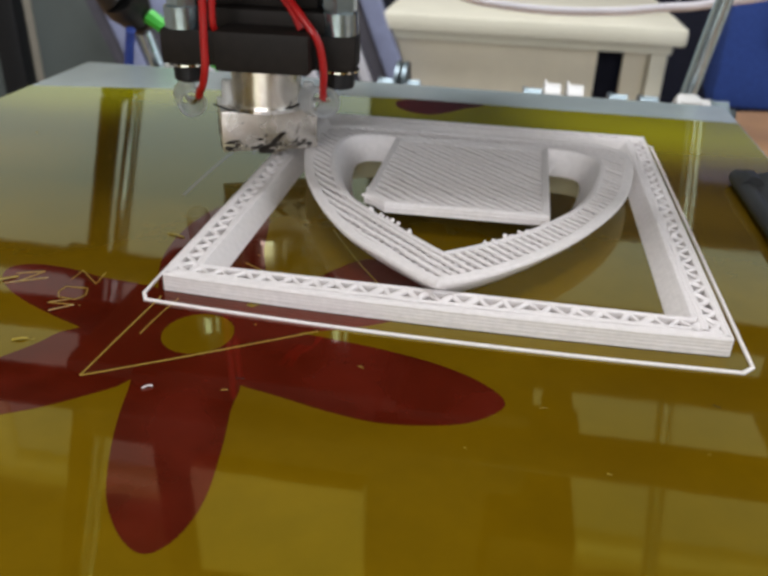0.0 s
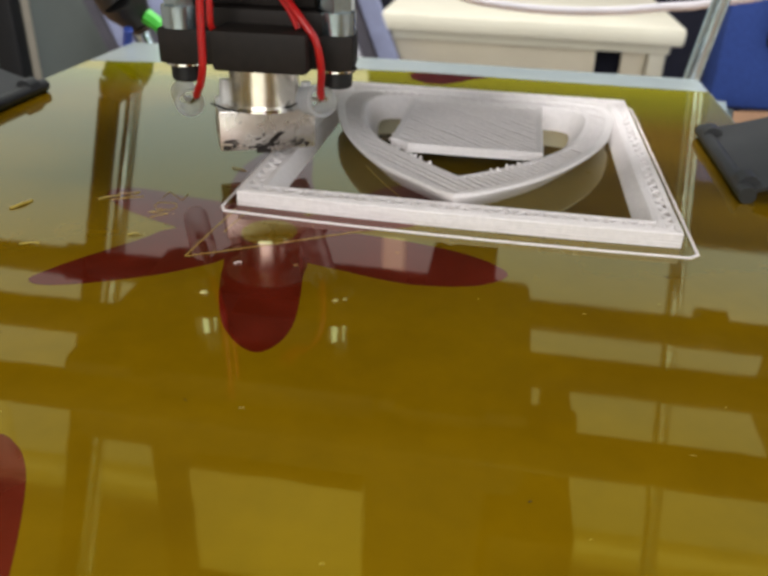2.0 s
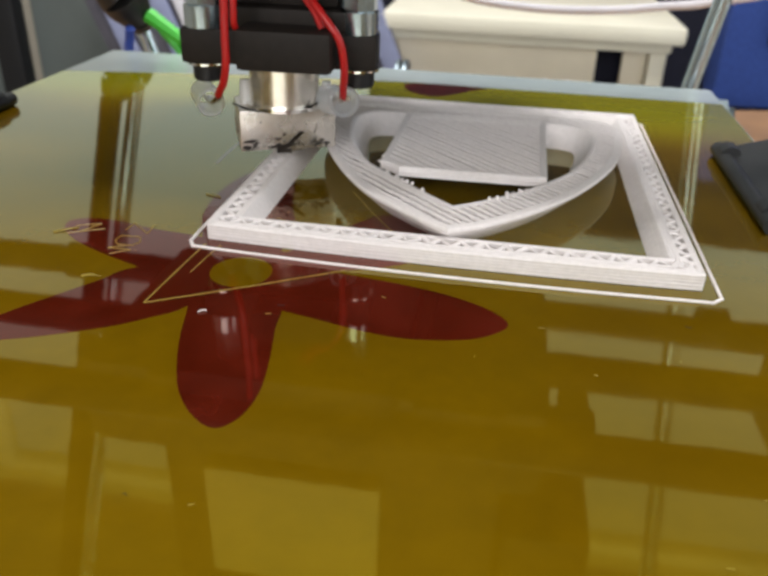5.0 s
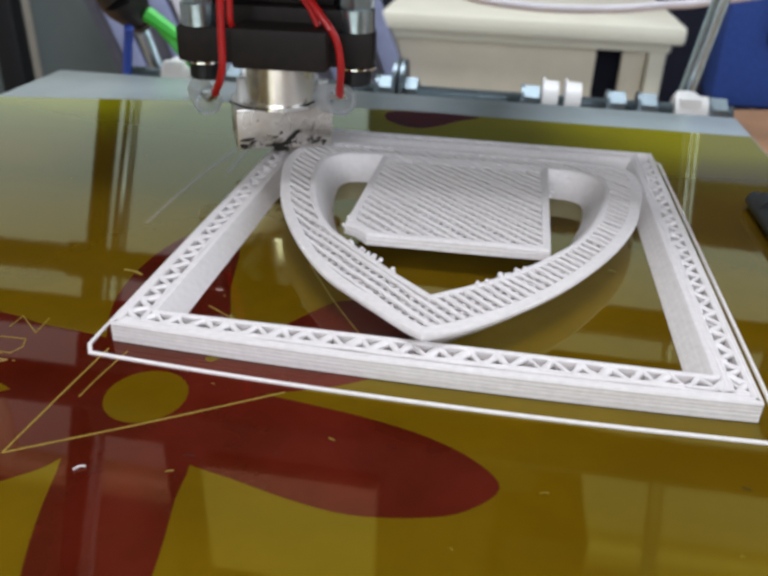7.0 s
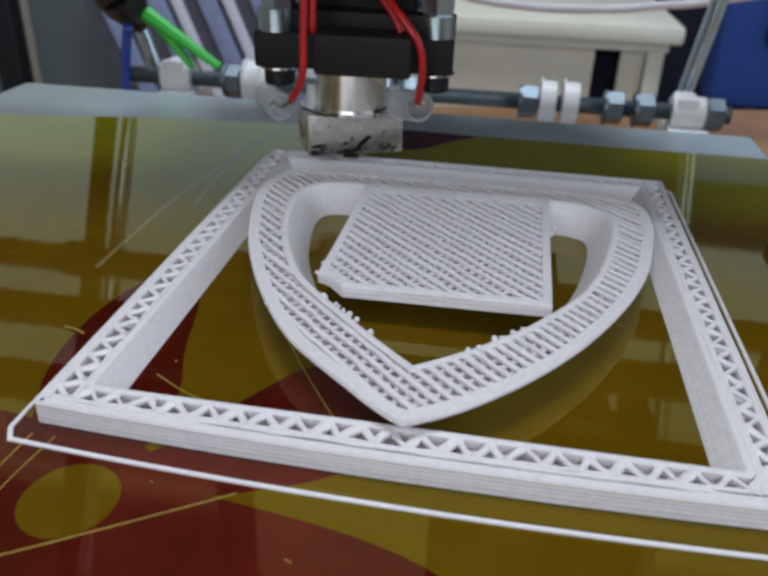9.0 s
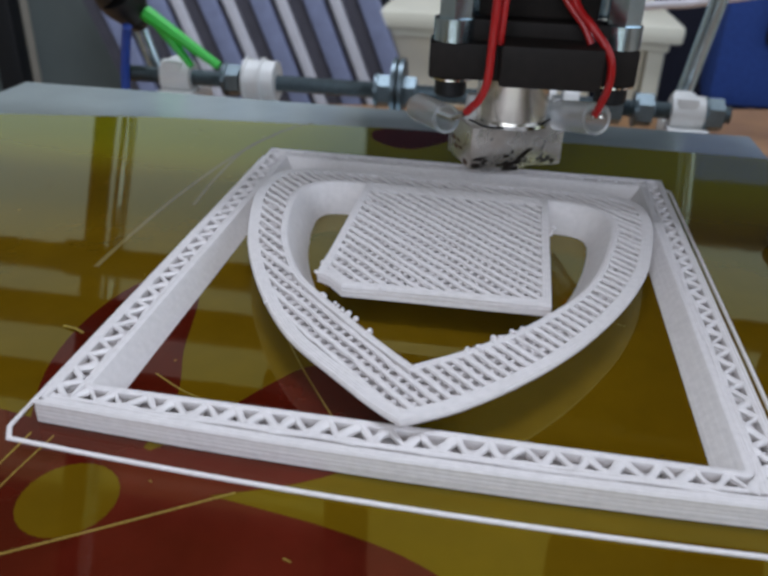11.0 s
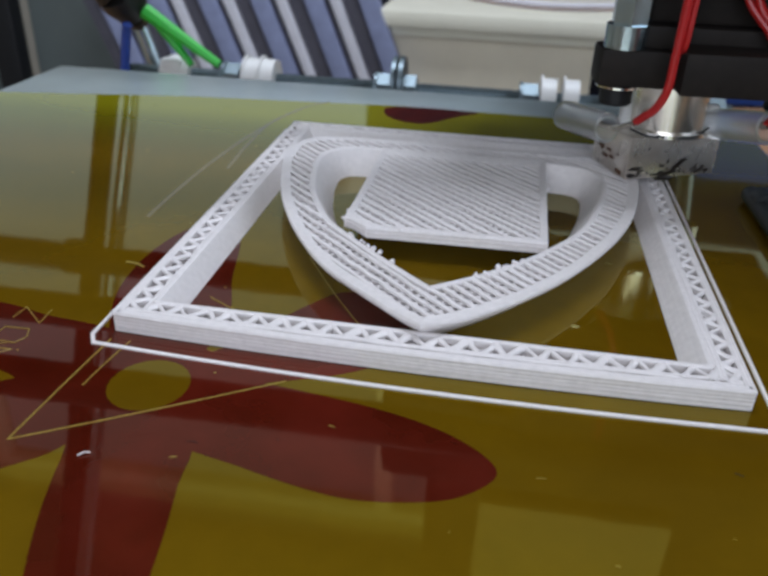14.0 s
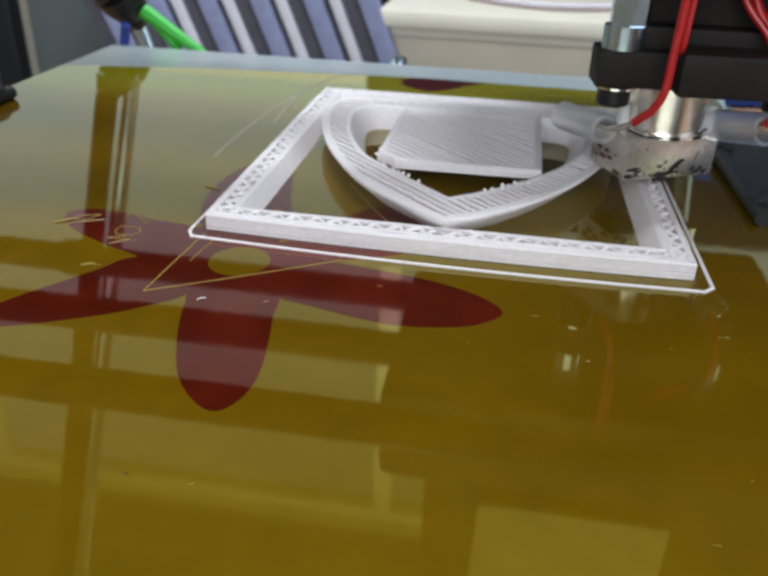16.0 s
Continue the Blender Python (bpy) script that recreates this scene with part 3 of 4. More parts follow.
    for pts, r in (([(-13.4, 40), (-13.4, 55), (-12.6, 75), (-9.6, 102), (-4, 124), (2, 133)], 0.45), ([(-7.6, 70), (-8.8, 88), (-8.6, 108), (-5, 120)], 0.4)):
        bm = B()
        tube(bm, [(x, y, 0.01) for x, y in pts], r, 6, 5, flat=0.03)
        P("scratch", bm, SMEAR, "dull curved scratch in the film")
    # scratched letters N O Z
    for stroke in ([(-14.7, -10.6), (-11.7, -8.1), (-16.1, -8.3), (-13.4, -6.7)], [(-16.1, -2.8), (-12.3, -2.7), (-11.5, -4.7), (-12.3, -6.5), (-15.3, -6.4), (-16.3, -4.8), (-16.1, -2.8)],
                   [(-16.5, -0.2), (-16.3, 3.1), (-11.8, -0.9), (-12.1, 3.2)]):
        bm = B()
        for s0, s1 in zip(stroke, stroke[1:]):
            cyl(bm, (*s0, 0.06), (*s1, 0.06), 0.08, seg=6)
        P("letter_stroke", bm, STRING, "scratched letter in the film")
    bm = B()
    for s0, s1 in (((-26.5, -4.0, 0.06), (-20.6, -0.6, 0.06)), ((-26.6, -0.4, 0.06), (-22.3, 1.4, 0.06)), ((-22.3, 1.4, 0.06), (-24.6, -3.0, 0.06))):
        cyl(bm, s0, s1, 0.09, seg=6)
    P("letter_stroke", bm, STRING, "scratched mark in the film")
    # white crumb
    bm = B()
    tube(bm, [(8.6, -27.0, 0.2), (9.2, -26.4, 0.3), (9.8, -26.2, 0.2)], 0.1, 6, 3)
    P("crumb", bm, WHITE)
    for (xa, ya), (xb, yb), w in (((-43.5, -13.2), (-41.8, -8.2), 0.5), ((-29.1, -4.3), (-25.6, -1.3), 0.28), ((-15.1, -19.6), (-13.1, -18.7), 0.3), ((-32.2, -27.9), (-29.0, -26.7), 0.3),
                                  ((-8.4, 20.8), (-4.7, 19.6), 0.25)):
        bm = B()
        mx, my = (xa + xb) / 2 + 0.3, (ya + yb) / 2
        tube(bm, [(xa, ya, 0.1), (mx, my, 0.3), (xb, yb, 0.1)], w, 6, 4, flat=0.5)
        P("flake", bm, STRING, "pale yellow plastic flake")
    rng = random.Random(5)
    for i in range(80):
        x, y = rng.uniform(-70, 95), rng.uniform(-95, 120)
        a = rng.uniform(-0.5, 0.5)
        L = rng.uniform(0.2, 1.4) if i % 3 else rng.uniform(0.2, 0.5)
        bm = B()
        tube(bm, [(x, y, 0.04), (x + L * math.cos(a) * .5, y + L * math.sin(a) * .5 + rng.uniform(-.2, .2), 0.06), (x + L * math.cos(a), y + L * math.sin(a), 0.04)], rng.uniform(0.04, 0.09), 5, 2, flat=0.5)
        P("speck", bm, rng.choice((STRING, STRING, PEEK)))
    return ride(e)


print_bed()


def layered(z0, z1, step=0.62, bulge=0.17):
    """Profile (offset, z) of a printed wall from the bottom up, a soft ridge for each layer."""
    out = []
    n = max(1, round((z1 - z0) / step))
    h = (z1 - z0) / n
    for i in range(n):
        out += [(bulge * (1.0, 0.55, 1.25, 0.8, 0.6)[i % 5], z0 + h * i + 0.01), (0.03, z0 + h * (i + 0.22)), (0.0, z0 + h * (i + 0.5)), (0.03, z0 + h * (i + 0.78))]
    out.append((bulge, z1 - 0.02))
    return out


def rect(x0, y0, x1, y1, r=0.4, n=14):
    pts = []
    for (cx, cy, a0) in ((x1 - r, y0 + r, -90), (x1 - r, y1 - r, 0), (x0 + r, y1 - r, 90), (x0 + r, y0 + r, 180)):
        for k in range(4):
            a = radians(a0 + 30 * k)
            pts.append((cx + r * math.cos(a), cy + r * math.sin(a)))
    out = []
    for i, p in enumerate(pts):
        q = pts[(i + 1) % len(pts)]
        m = n if math.hypot(q[0] - p[0], q[1] - p[1]) > 5 else 1
        for k in range(m):
            out.append((p[0] + (q[0] - p[0]) * k / m, p[1] + (q[1] - p[1]) * k / m))
    return out


def at_z(loop, z, rng=None, amp=0.0):
    return [(p[0] + (rng.uniform(-amp, amp) if rng else 0), p[1] + (rng.uniform(-amp, amp) if rng else 0), z) for p in loop]


def bowed(p):
    """The front of the frame bows outwards by about a millimetre."""
    x, y = p[0], p[1]
    if y > 18:
        return p
    out = 0.6 - 0.065 * x + 0.00058 * x * x
    inn = 0.7 - 0.006 * x
    k = min(1.0, max(0.0, (y + 1.2) / 4.2))
    return (x, y + (out * (1 - k) + inn * k) * min(1.0, (18 - y) / 12))


def printed_frame():
    e = thing("rectangular_print", "white 3d printed rectangular frame with open zigzag infill", "printed part", at=(45, 50.2, 0))
    off = Vector((-45, -50.2, 0)) * MM
    rng = random.Random(2)
    H = 3.25
    outer, inner = [bowed(p) for p in rect(0, -1.2, 90, 100.4)], [bowed(p) for p in rect(5.2, 3.5, 84.8, 95.6)]
    def P(n, bm, mat, label=""):
        bmesh.ops.translate(bm, verts=bm.verts, vec=off)
        return part(n, bm, mat, e, label)
    bm = B()
    loops = [at_z(offset_loop(outer, d), z, rng, 0.025) for d, z in layered(0, H - 0.12)]
    loops += [at_z(offset_loop(outer, d), z) for d, z in ((0.22, H), (0.52, H), (0.60, H - 0.10), (0.68, H), (1.0, H), (1.08, H - 0.1), (1.14, H - 0.01), (1.3, H - 0.03), (1.38, H - 0.14), (1.4, H - 1.5))]
    loft(bm, loops)
    P("outer_wall", bm, WHITE)
    bm = B()
    loops = []
    n = 13
    for i in range(n):
        u = i / n
        d = 2.6 * (1 - u)
        z = H * u
        loops += [at_z(offset_loop(inner, d + 0.02 * (i % 3) - 0.03), z + 0.02, rng, 0.012), at_z(offset_loop(inner, d - 0.12), z + 0.14, rng, 0.012)]
    loops += [at_z(offset_loop(inner, d), z) for d, z in ((0.0, H - 0.08), (-0.2, H), (-0.5, H), (-0.58, H - 0.1), (-0.66, H), (-0.8, H - 0.04), (-0.88, H - 0.14), (-0.9, H - 1.5))]
    loft(bm, loops)
    P("inner_wall", bm, WHITE)
    bm = B()
    a = loft(bm, [at_z(offset_loop(outer, 0.3), 0.1), at_z(offset_loop(outer, 0.3), H - 1.45)])
    b = loft(bm, [at_z(offset_loop(inner, 0.3), 0.1), at_z(offset_loop(inner, -0.3), H - 1.45)])
    fill_between(bm, a[1], b[1])
    P("core", bm, WHITE)
    lay = lambda bm: P("strand", bm, WHITE)
    # zigzag infill between the rims, with runs of strand laid along the wider rim
    sides = (((1.5, -1.2), (88.5, -1.2), (0, 1), 1.9, 4.1, (1.5, 1.95)), ((1.5, 100.4), (88.5, 100.4), (0, -1), 1.2, 3.4, (3.7,)),
             ((0, 0.6), (0, 98.9), (1, 0), 1.3, 3.7, (4.1,)), ((90, 0.6), (90, 98.9), (-1, 0), 1.2, 3.3, (3.6, 4.1)))
    for (xa, ya), (xb, yb), (ix, iy), d0, d1, lanes in sides:
        n = round(math.hypot(xb - xa, yb - ya) / 1.95)
        pts = []
        for k in range(n + 1):
            u = k / n + rng.uniform(-0.004, 0.004)
            d = d0 if k % 2 else d1
            pts.append(bowed((xa + (xb - xa) * u + ix * d, ya + (yb - ya) * u + iy * d)))
        for k, (p, q) in enumerate(zip(pts, pts[1:])):
            strand(lay, p, q, (1.4 if k % 2 else 0.95) * rng.uniform(0.65, 1.35), H - 0.01 - 0.06 * (k % 2), 0.55, rng)
        for k, (p, q) in enumerate(zip(pts[1:], pts[2:])):
            m = ((p[0] + q[0]) / 2 + ix * 0.5, (p[1] + q[1]) / 2 + iy * 0.5)
            strand(lay, p, m, 0.5, H - 0.85, 0.5, rng)
        for d in lanes:
            run = [bowed((xa + (xb - xa) * k / 9 + ix * d, ya + (yb - ya) * k / 9 + iy * d)) for k in range(10)]
            for p, q in zip(run, run[1:]):
                strand(lay, p, q, 0.8, H, 0.5, rng)
    return ride(e)


printed_frame()


def skirt():
    bm = B()
    loop = []
    corners = [(-2.9, -2.2), (-1.6, -4.5), (91.0, -6.1), (92.9, -4.2), (92.9, 101.8), (91.4, 103.3), (-1.5, 103.3), (-2.9, 101.9)]
    for i, p in enumerate(corners):
        q = corners[(i + 1) % 8]
        m = 16 if math.hypot(q[0] - p[0], q[1] - p[1]) > 5 else 2
        for k in range(m):
            x, y = p[0] + (q[0] - p[0]) * k / m, p[1] + (q[1] - p[1]) * k / m
            loop.append((x, -4.6 - 0.075 * x + 0.00065 * x * x) if i == 1 else (x, y))
    rng = random.Random(8)
    ctr = (45, 50.2)
    prof = ((0.0, 0.02), (-0.02, 0.2), (0.1, 0.34), (0.3, 0.38), (0.5, 0.34), (0.62, 0.2), (0.6, 0.02))
    loops = [[(p[0] - ctr[0], p[1] - ctr[1], z) for p in offset_loop(loop, d)] for d, z in prof]
    loft(bm, loops)
    return ride(solid("skirt_line", bm, WHITE, "thin white printed outline strand around the frame", "printed strand", at=(45, 50.2, 0)))


skirt()

CX = 45.1
SHIELD_Z = 5.6


def shield_loop(half, left_half, top_y, n=5):
    """Closed counter-clockwise loop from the right and the left half of a shield, tip first."""
    right = [(p.x, p.y) for p in catmull([Vector((*p, 0)) for p in half], n)]
    left = [(p.x, p.y) for p in catmull([Vector((*p, 0)) for p in left_half], n)][:0:-1]
    x1 = right[-1][0]
    m = 14
    top = [(x1 + (left[0][0] - x1) * k / m, top_y) for k in range(1, m)]
    return right + top + left


def shield():
    e = thing("printed_shield", "white 3d printed shield outline with open raster infill", "printed part", at=(CX, 45, 0))
    off = Vector((-CX, -45, 0)) * MM
    rng = random.Random(3)
    Z = SHIELD_Z
    outer = shield_loop([(CX, 1.7), (50.5, 4.8), (55.6, 9.0), (61, 14.6), (66.4, 21.5), (71.6, 30), (76.2, 39.3), (79.9, 49.8), (82.4, 62.6), (83.2, 71), (82.3, 77.5), (78.6, 81.6), (72, 83.2), (66, 83.6)],
                        [(CX, 1.7), (41, 4.5), (37, 8.0), (32, 12.4), (27.2, 17.2), (21.9, 25), (16.4, 35.5), (11.6, 47.7), (7.7, 63), (6.9, 71), (7.8, 77.5), (11.4, 81.6), (18, 83.2), (24, 83.6)], 83.6)
    inner = shield_loop([(CX, 13.5), (52, 18.8), (58.8, 25.4), (64.2, 32.2), (68.4, 38.8), (71.6, 46.9), (73.9, 56), (75.2, 64), (75.2, 69.6), (73.4, 73.4), (69.5, 75.6), (64, 76.2)],
                        [(CX, 13.5), (39.4, 18.8), (34.3, 24.0), (28.8, 29.8), (23.7, 36.2), (18.9, 47.3), (16.3, 58), (15.3, 66.5), (15.9, 71.2), (18.4, 74.6), (22, 75.9), (27, 76.2)], 76.2)
    def P(n, bm, mat, label=""):
        bmesh.ops.translate(bm, verts=bm.verts, vec=off)
        return part(n, bm, mat, e, label)
    bm = B()
    loops = [at_z(offset_loop(outer, 5.2 * (1 - u)), 4.7 * u, rng, 0.03) for u in (0, 0.12, 0.24, 0.36, 0.48, 0.6, 0.72, 0.86)]
    loops += [at_z(offset_loop(outer, d), z, rng, 0.02) for d, z in layered(4.7, Z - 0.1)]
    loops += [at_z(offset_loop(outer, d), z) for d, z in ((0.2, Z), (0.5, Z), (0.58, Z - 0.1), (0.66, Z), (0.95, Z), (1.02, Z - 0.08), (1.1, Z), (1.45, Z), (1.52, Z - 0.08), (1.6, Z - 0.01), (1.95, Z - 0.02), (2.05, Z - 0.14), (2.1, Z - 1.3))]
    loft(bm, loops)
    P("outer_wall", bm, WHITE)
    bm = B()
    loops = []
    n = 16
    for i in range(n):
        u = i / n
        loops += [at_z(offset_loop(inner, 3.6 * (1 - u) + 0.04), Z * u + 0.02, rng, 0.03), at_z(offset_loop(inner, 3.6 * (1 - u) - 0.1), Z * u + 0.17, rng, 0.03)]
    loops += [at_z(offset_loop(inner, d), z) for d, z in ((0, Z - 0.08), (-0.2, Z), (-0.5, Z), (-0.58, Z - 0.1), (-0.66, Z), (-0.95, Z), (-1.05, Z - 0.12), (-1.1, Z - 1.3))]
    loft(bm, loops)
    P("inner_wall", bm, WHITE)
    bm = B()
    a = loft(bm, [at_z(offset_loop(outer, 1.4), 3.6), at_z(offset_loop(outer, 0.6), Z - 1.25)])
    b = loft(bm, [at_z(offset_loop(inner, -0.2), 3.6), at_z(offset_loop(inner, -0.6), Z - 1.25)])
    fill_between(bm, a[1], b[1])
    P("core", bm, WHITE)
    lay = lambda bm: P("strand", bm, WHITE)
    o2, i2 = offset_loop(outer, 1.8), offset_loop(inner, -0.9)
    raster(lay, [o2, i2], -45, 1.85, 0.82, Z - 0.0, 0.45, rng)
    raster(lay, [o2, i2], 45, 1.85, 0.8, Z - 0.6, 0.5, rng)
    # blobs and whiskers along the inner lower edge
    for x, y in ((29.8, 29.0), (32.0, 26.8), (33.4, 25.2), (34.4, 24.2), (38.0, 20.4), (51.6, 18.3), (53.0, 19.4), (56.6, 23.0), (58.0, 24.4), (59.4, 26.0), (22.2, 24.6), (62.8, 30.2), (35.4, 23.0), (55.2, 21.6)):
        bm = B()
        for k in range(3):
            r = bmesh.ops.create_icosphere(bm, subdivisions=1, radius=rng.uniform(0.22, 0.5) * MM)
            bmesh.ops.translate(bm, verts=r["verts"], vec=Vector((x + rng.uniform(-.4, .4), y + rng.uniform(-.4, .4), Z + rng.uniform(-0.5, 0.25))) * MM)
        P("plastic_blob", bm, WHITE)
    return ride(e)


shield()


def block_print():
    """Square plate with a coarse raster top, bridging the shield's opening."""
    e = thing("printed_plate", "white 3d printed square plate with coarse diagonal raster top", "printed part", at=(45.5, 55, 0))
    off = Vector((-45.5, -55, 0)) * MM
    rng = random.Random(4)
    Z = SHIELD_Z + 0.1
    base = [(31.6, 32.6), (47, 32.9), (63.6, 33.2), (63.8, 50), (64.0, 66), (64.2, 77.2), (46, 77.2), (27.4, 77.2), (27.2, 60), (27.0, 45), (26.8, 36.6), (29.0, 35.4)]
    loop = []
    for i, p in enumerate(base):
        q = base[(i + 1) % len(base)]
        for k in range(4):
            loop.append((p[0] + (q[0] - p[0]) * k / 4, p[1] + (q[1] - p[1]) * k / 4))
    def P(n, bm, mat, label=""):
        bmesh.ops.translate(bm, verts=bm.verts, vec=off)
        return part(n, bm, mat, e, label)
    bm = B()
    mx, my = 45.5, 55.0
    loops = [at_z([(p[0] + (mx - p[0]) * k, p[1] + (my - p[1]) * k) for p in loop], z) for k, z in ((0.6, 0.0), (0.45, 1.4), (0.28, 2.4), (0.09, 3.2))]
    loops += [at_z(offset_loop(loop, d), z, rng, 0.04) for d, z in layered(3.5, Z - 0.1)]
    loops += [at_z(offset_loop(loop, d), z) for d, z in ((0.2, Z), (0.5, Z), (0.58, Z - 0.1), (0.66, Z), (0.95, Z), (1.02, Z - 0.08), (1.1, Z), (1.4, Z - 0.01), (1.5, Z - 0.12), (1.55, Z - 1.3))]
    rings = loft(bm, loops)
    fill_between(bm, rings[-1])
    P("body", bm, WHITE)
    lay = lambda bm: P("strand", bm, WHITE)
    o2 = offset_loop(loop, 1.3)
    raster(lay, [o2], -45, 1.95, 0.88, Z - 0.0, 0.45, rng)
    raster(lay, [o2], 45, 1.6, 0.7, Z - 0.45, 0.5, rng)
    # smooth runs along the rear edge
    for d in (1.9, 2.5, 3.1, 3.7):
        for k in range(6):
            strand(lay, (28.6 + 5.7 * k, 77.2 - d), (28.6 + 5.7 * (k + 1), 77.2 - d), 0.75, Z, 0.5, rng)
    for x, y in ((26.9, 37.0), (27.2, 39.6), (64.1, 60), (64.4, 62.5), (38, 33.2), (28.4, 76)):
        bm = B()
        for k in range(3):
            r = bmesh.ops.create_icosphere(bm, subdivisions=1, radius=rng.uniform(0.25, 0.5) * MM)
            bmesh.ops.translate(bm, verts=r["verts"], vec=Vector((x + rng.uniform(-.4, .4), y + rng.uniform(-.4, .4), Z + rng.uniform(-0.8, 0.1))) * MM)
        P("plastic_blob", bm, WHITE)
    return ride(e)


block_print()


def binder_clip():
    """Clip with its rolled lip at the origin, running along y, body rising towards +x."""
    e = thing("binder_clip", "black steel binder clip holding the glass edge", "clip", "clips on the bed")
    L = 25.5
    bm = B()
    cyl(bm, (0, -L, 1.9), (0, L, 1.9), 1.9, seg=16)
    part("lip", bm, CLIPBLACK, e)
    bm = B()
    vs = [(0.6, -L + 1.5, 1.7), (0.6, L - 1.5, 1.7), (27, L - 3, 10.5), (27, -L + 3, 10.5)]
    lo = [bm.verts.new(Vector(v) * MM) for v in vs]
    hi = [bm.verts.new((Vector(v) + Vector((-0.25, 0, 0.8))) * MM) for v in vs]
    bm.faces.new(lo[::-1]), bm.faces.new(hi)
    for j in range(4):
        bm.faces.new((lo[j], lo[(j + 1) % 4], hi[(j + 1) % 4], hi[j]))
    part("upper_jaw", bm, CLIPBLACK, e)
    bm = B()
    box(bm, 26.4, 27.4, -L + 3, L - 3, -10, 11, 0.4)
    part("spine", bm, CLIPBLACK, e)
    bm = B()
    box(bm, 8, 27, -L + 3, L - 3, -10.8, -10, 0.3)
    part("lower_jaw", bm, CLIPBLACK, e)
    bm = B()
    cyl(bm, (1.0, -L + 4, 2.6), (1.0, -L + 9, 2.6), 2.6, seg=14)
    part("hinge_roll", bm, CLIPBLACK, e)
    bm = B()
    cyl(bm, (1.0, L - 9, 2.6), (1.0, L - 4, 2.6), 2.6, seg=14)
    part("hinge_roll", bm, CLIPBLACK, e)
    return e


def clips():
    a = binder_clip()
    a.matrix_basis = pose(0.1086, 0.0520, 0)
    ride(a)
    for m in (pose(0.1062, -0.0370, 0), pose(-0.0872, 0.0480, 0, 0, 0, 180)):
        ride(copy_thing(a, m))


clips()


# ---- print head on its carriage; the origin is under the nozzle ----
NOZZLE_Y, NOZZLE_Z = 98.0, 3.5


def print_head():
    e = thing("extruder", "hot end with scorched heater block and red wires", "extruder", at=(0, NOZZLE_Y, 0))
    rng = random.Random(9)
    # nozzle
    bm = B()
    cyl(bm, (0, 0, NOZZLE_Z), (0, 0, 5.2), 0.5, 2.6, seg=20)
    cyl(bm, (0, 0, 5.2), (0, 0, 7.0), 4.0, seg=6)
    part("nozzle", bm, BRASS, e, "metal nozzle tip")
    # heater block, turned about the vertical; its near corner is the local origin
    turn = Matrix.Translation((-8.6 * MM, -9.5 * MM, -1.2 * MM)) @ Matrix.Rotation(radians(24.3), 4, "Z")
    bm = B()
    box(bm, 0, 21.4, 0, 14, 7.3, 16.4, 0.45, turn)
    blk = part("heater_block", bm, BLOCK, e, "shiny foil-wrapped heater block with burnt lower edge")
    bm = B()
    def smear(x, z, L, w, a, t=0.12):
        """An irregular flake on the front face."""
        m = turn @ Matrix.Translation((x * MM, 0, z * MM)) @ Matrix.Rotation(-a, 4, "Y")
        k = 9
        rim = []
        for j in range(k):
            f = 2 * math.pi * j / k
            r = rng.uniform(0.65, 1.15)
            rim.append((math.cos(f) * L / 2 * r, math.sin(f) * w / 2 * r))
        lo = [bm.verts.new(m @ (Vector((u, 0.02, v)) * MM)) for u, v in rim]
        hi = [bm.verts.new(m @ (Vector((u * 0.85, -t, v * 0.85)) * MM)) for u, v in rim]
        for j in range(k):
            bm.faces.new((lo[j], lo[(j + 1) % k], hi[(j + 1) % k], hi[j]))
        bm.faces.new(hi)
    for i in range(30):
        u = rng.random()
        z = 7.7 + abs(rng.gauss(0, 1.2)) * (1.5 if 0.45 < u < 0.75 else 0.7)
        smear(0.6 + 19.6 * u, min(z, 13), rng.uniform(0.4, 2.0), rng.uniform(0.2, 0.6), rng.uniform(-0.1, 1.1))
    for x, z, L, w, a in ((2.0, 9.6, 4.0, 1.1, 0.1), (1.4, 8.2, 3.0, 1.3, -0.1), (3.4, 9.0, 2.2, 0.7, 0.2), (12.0, 9.8, 4.6, 1.3, 0.75), (13.2, 10.8, 2.6, 0.9, 0.4), (10.0, 8.2, 5.6, 1.1, 0.2), (7.0, 8.0, 3.2, 0.6, 0.0), (8.4, 9.9, 1.6, 0.7, 0.1),
                          (16.4, 9.2, 2.8, 0.5, 0.9), (17.2, 8.3, 2.6, 0.7, 0.2), (19.4, 8.4, 1.6, 0.9, 0.0), (16.8, 11.6, 2.6, 0.22, 1.25), (4.6, 13.8, 1.0, 0.25, 0.8)):
        smear(x, z, L, w, a, 0.16)
    part("burnt_residue", bm, CHAR, blk, "black burnt plastic residue")
    bm = B()
    for i in range(7):
        y, z, w = rng.uniform(1, 11), rng.uniform(8.2, 13), rng.uniform(0.3, 1.0)
        box(bm, -0.14, 0.05, y - w * 1.3, y + w * 1.3, z - w * .5, z + w * .5, 0.1, turn)
    part("side_residue", bm, RUST, blk, "brown burnt stains")
    bm = B()
    cyl(bm, (-1.6, -5.6, 6.1), (1.6, -4.6, 5.8), 0.9, 0.6, seg=10)
    part("plastic_drip", bm, CHAR, blk, "dark drip of burnt plastic")
    # barrel
    bm = B()
    cyl(bm, (-1, 0, 15.0), (-1, 0, 26.8), 7.8, seg=14)
    part("barrel", bm, BRASS, e, "polished metal barrel")
    bm = B()
    cyl(bm, (-1, 0, 15.1), (-1, 0, 15.9), 8.8, seg=32)
    part("collar", bm, CHROME, e, "thin bright collar")
    bm = B()
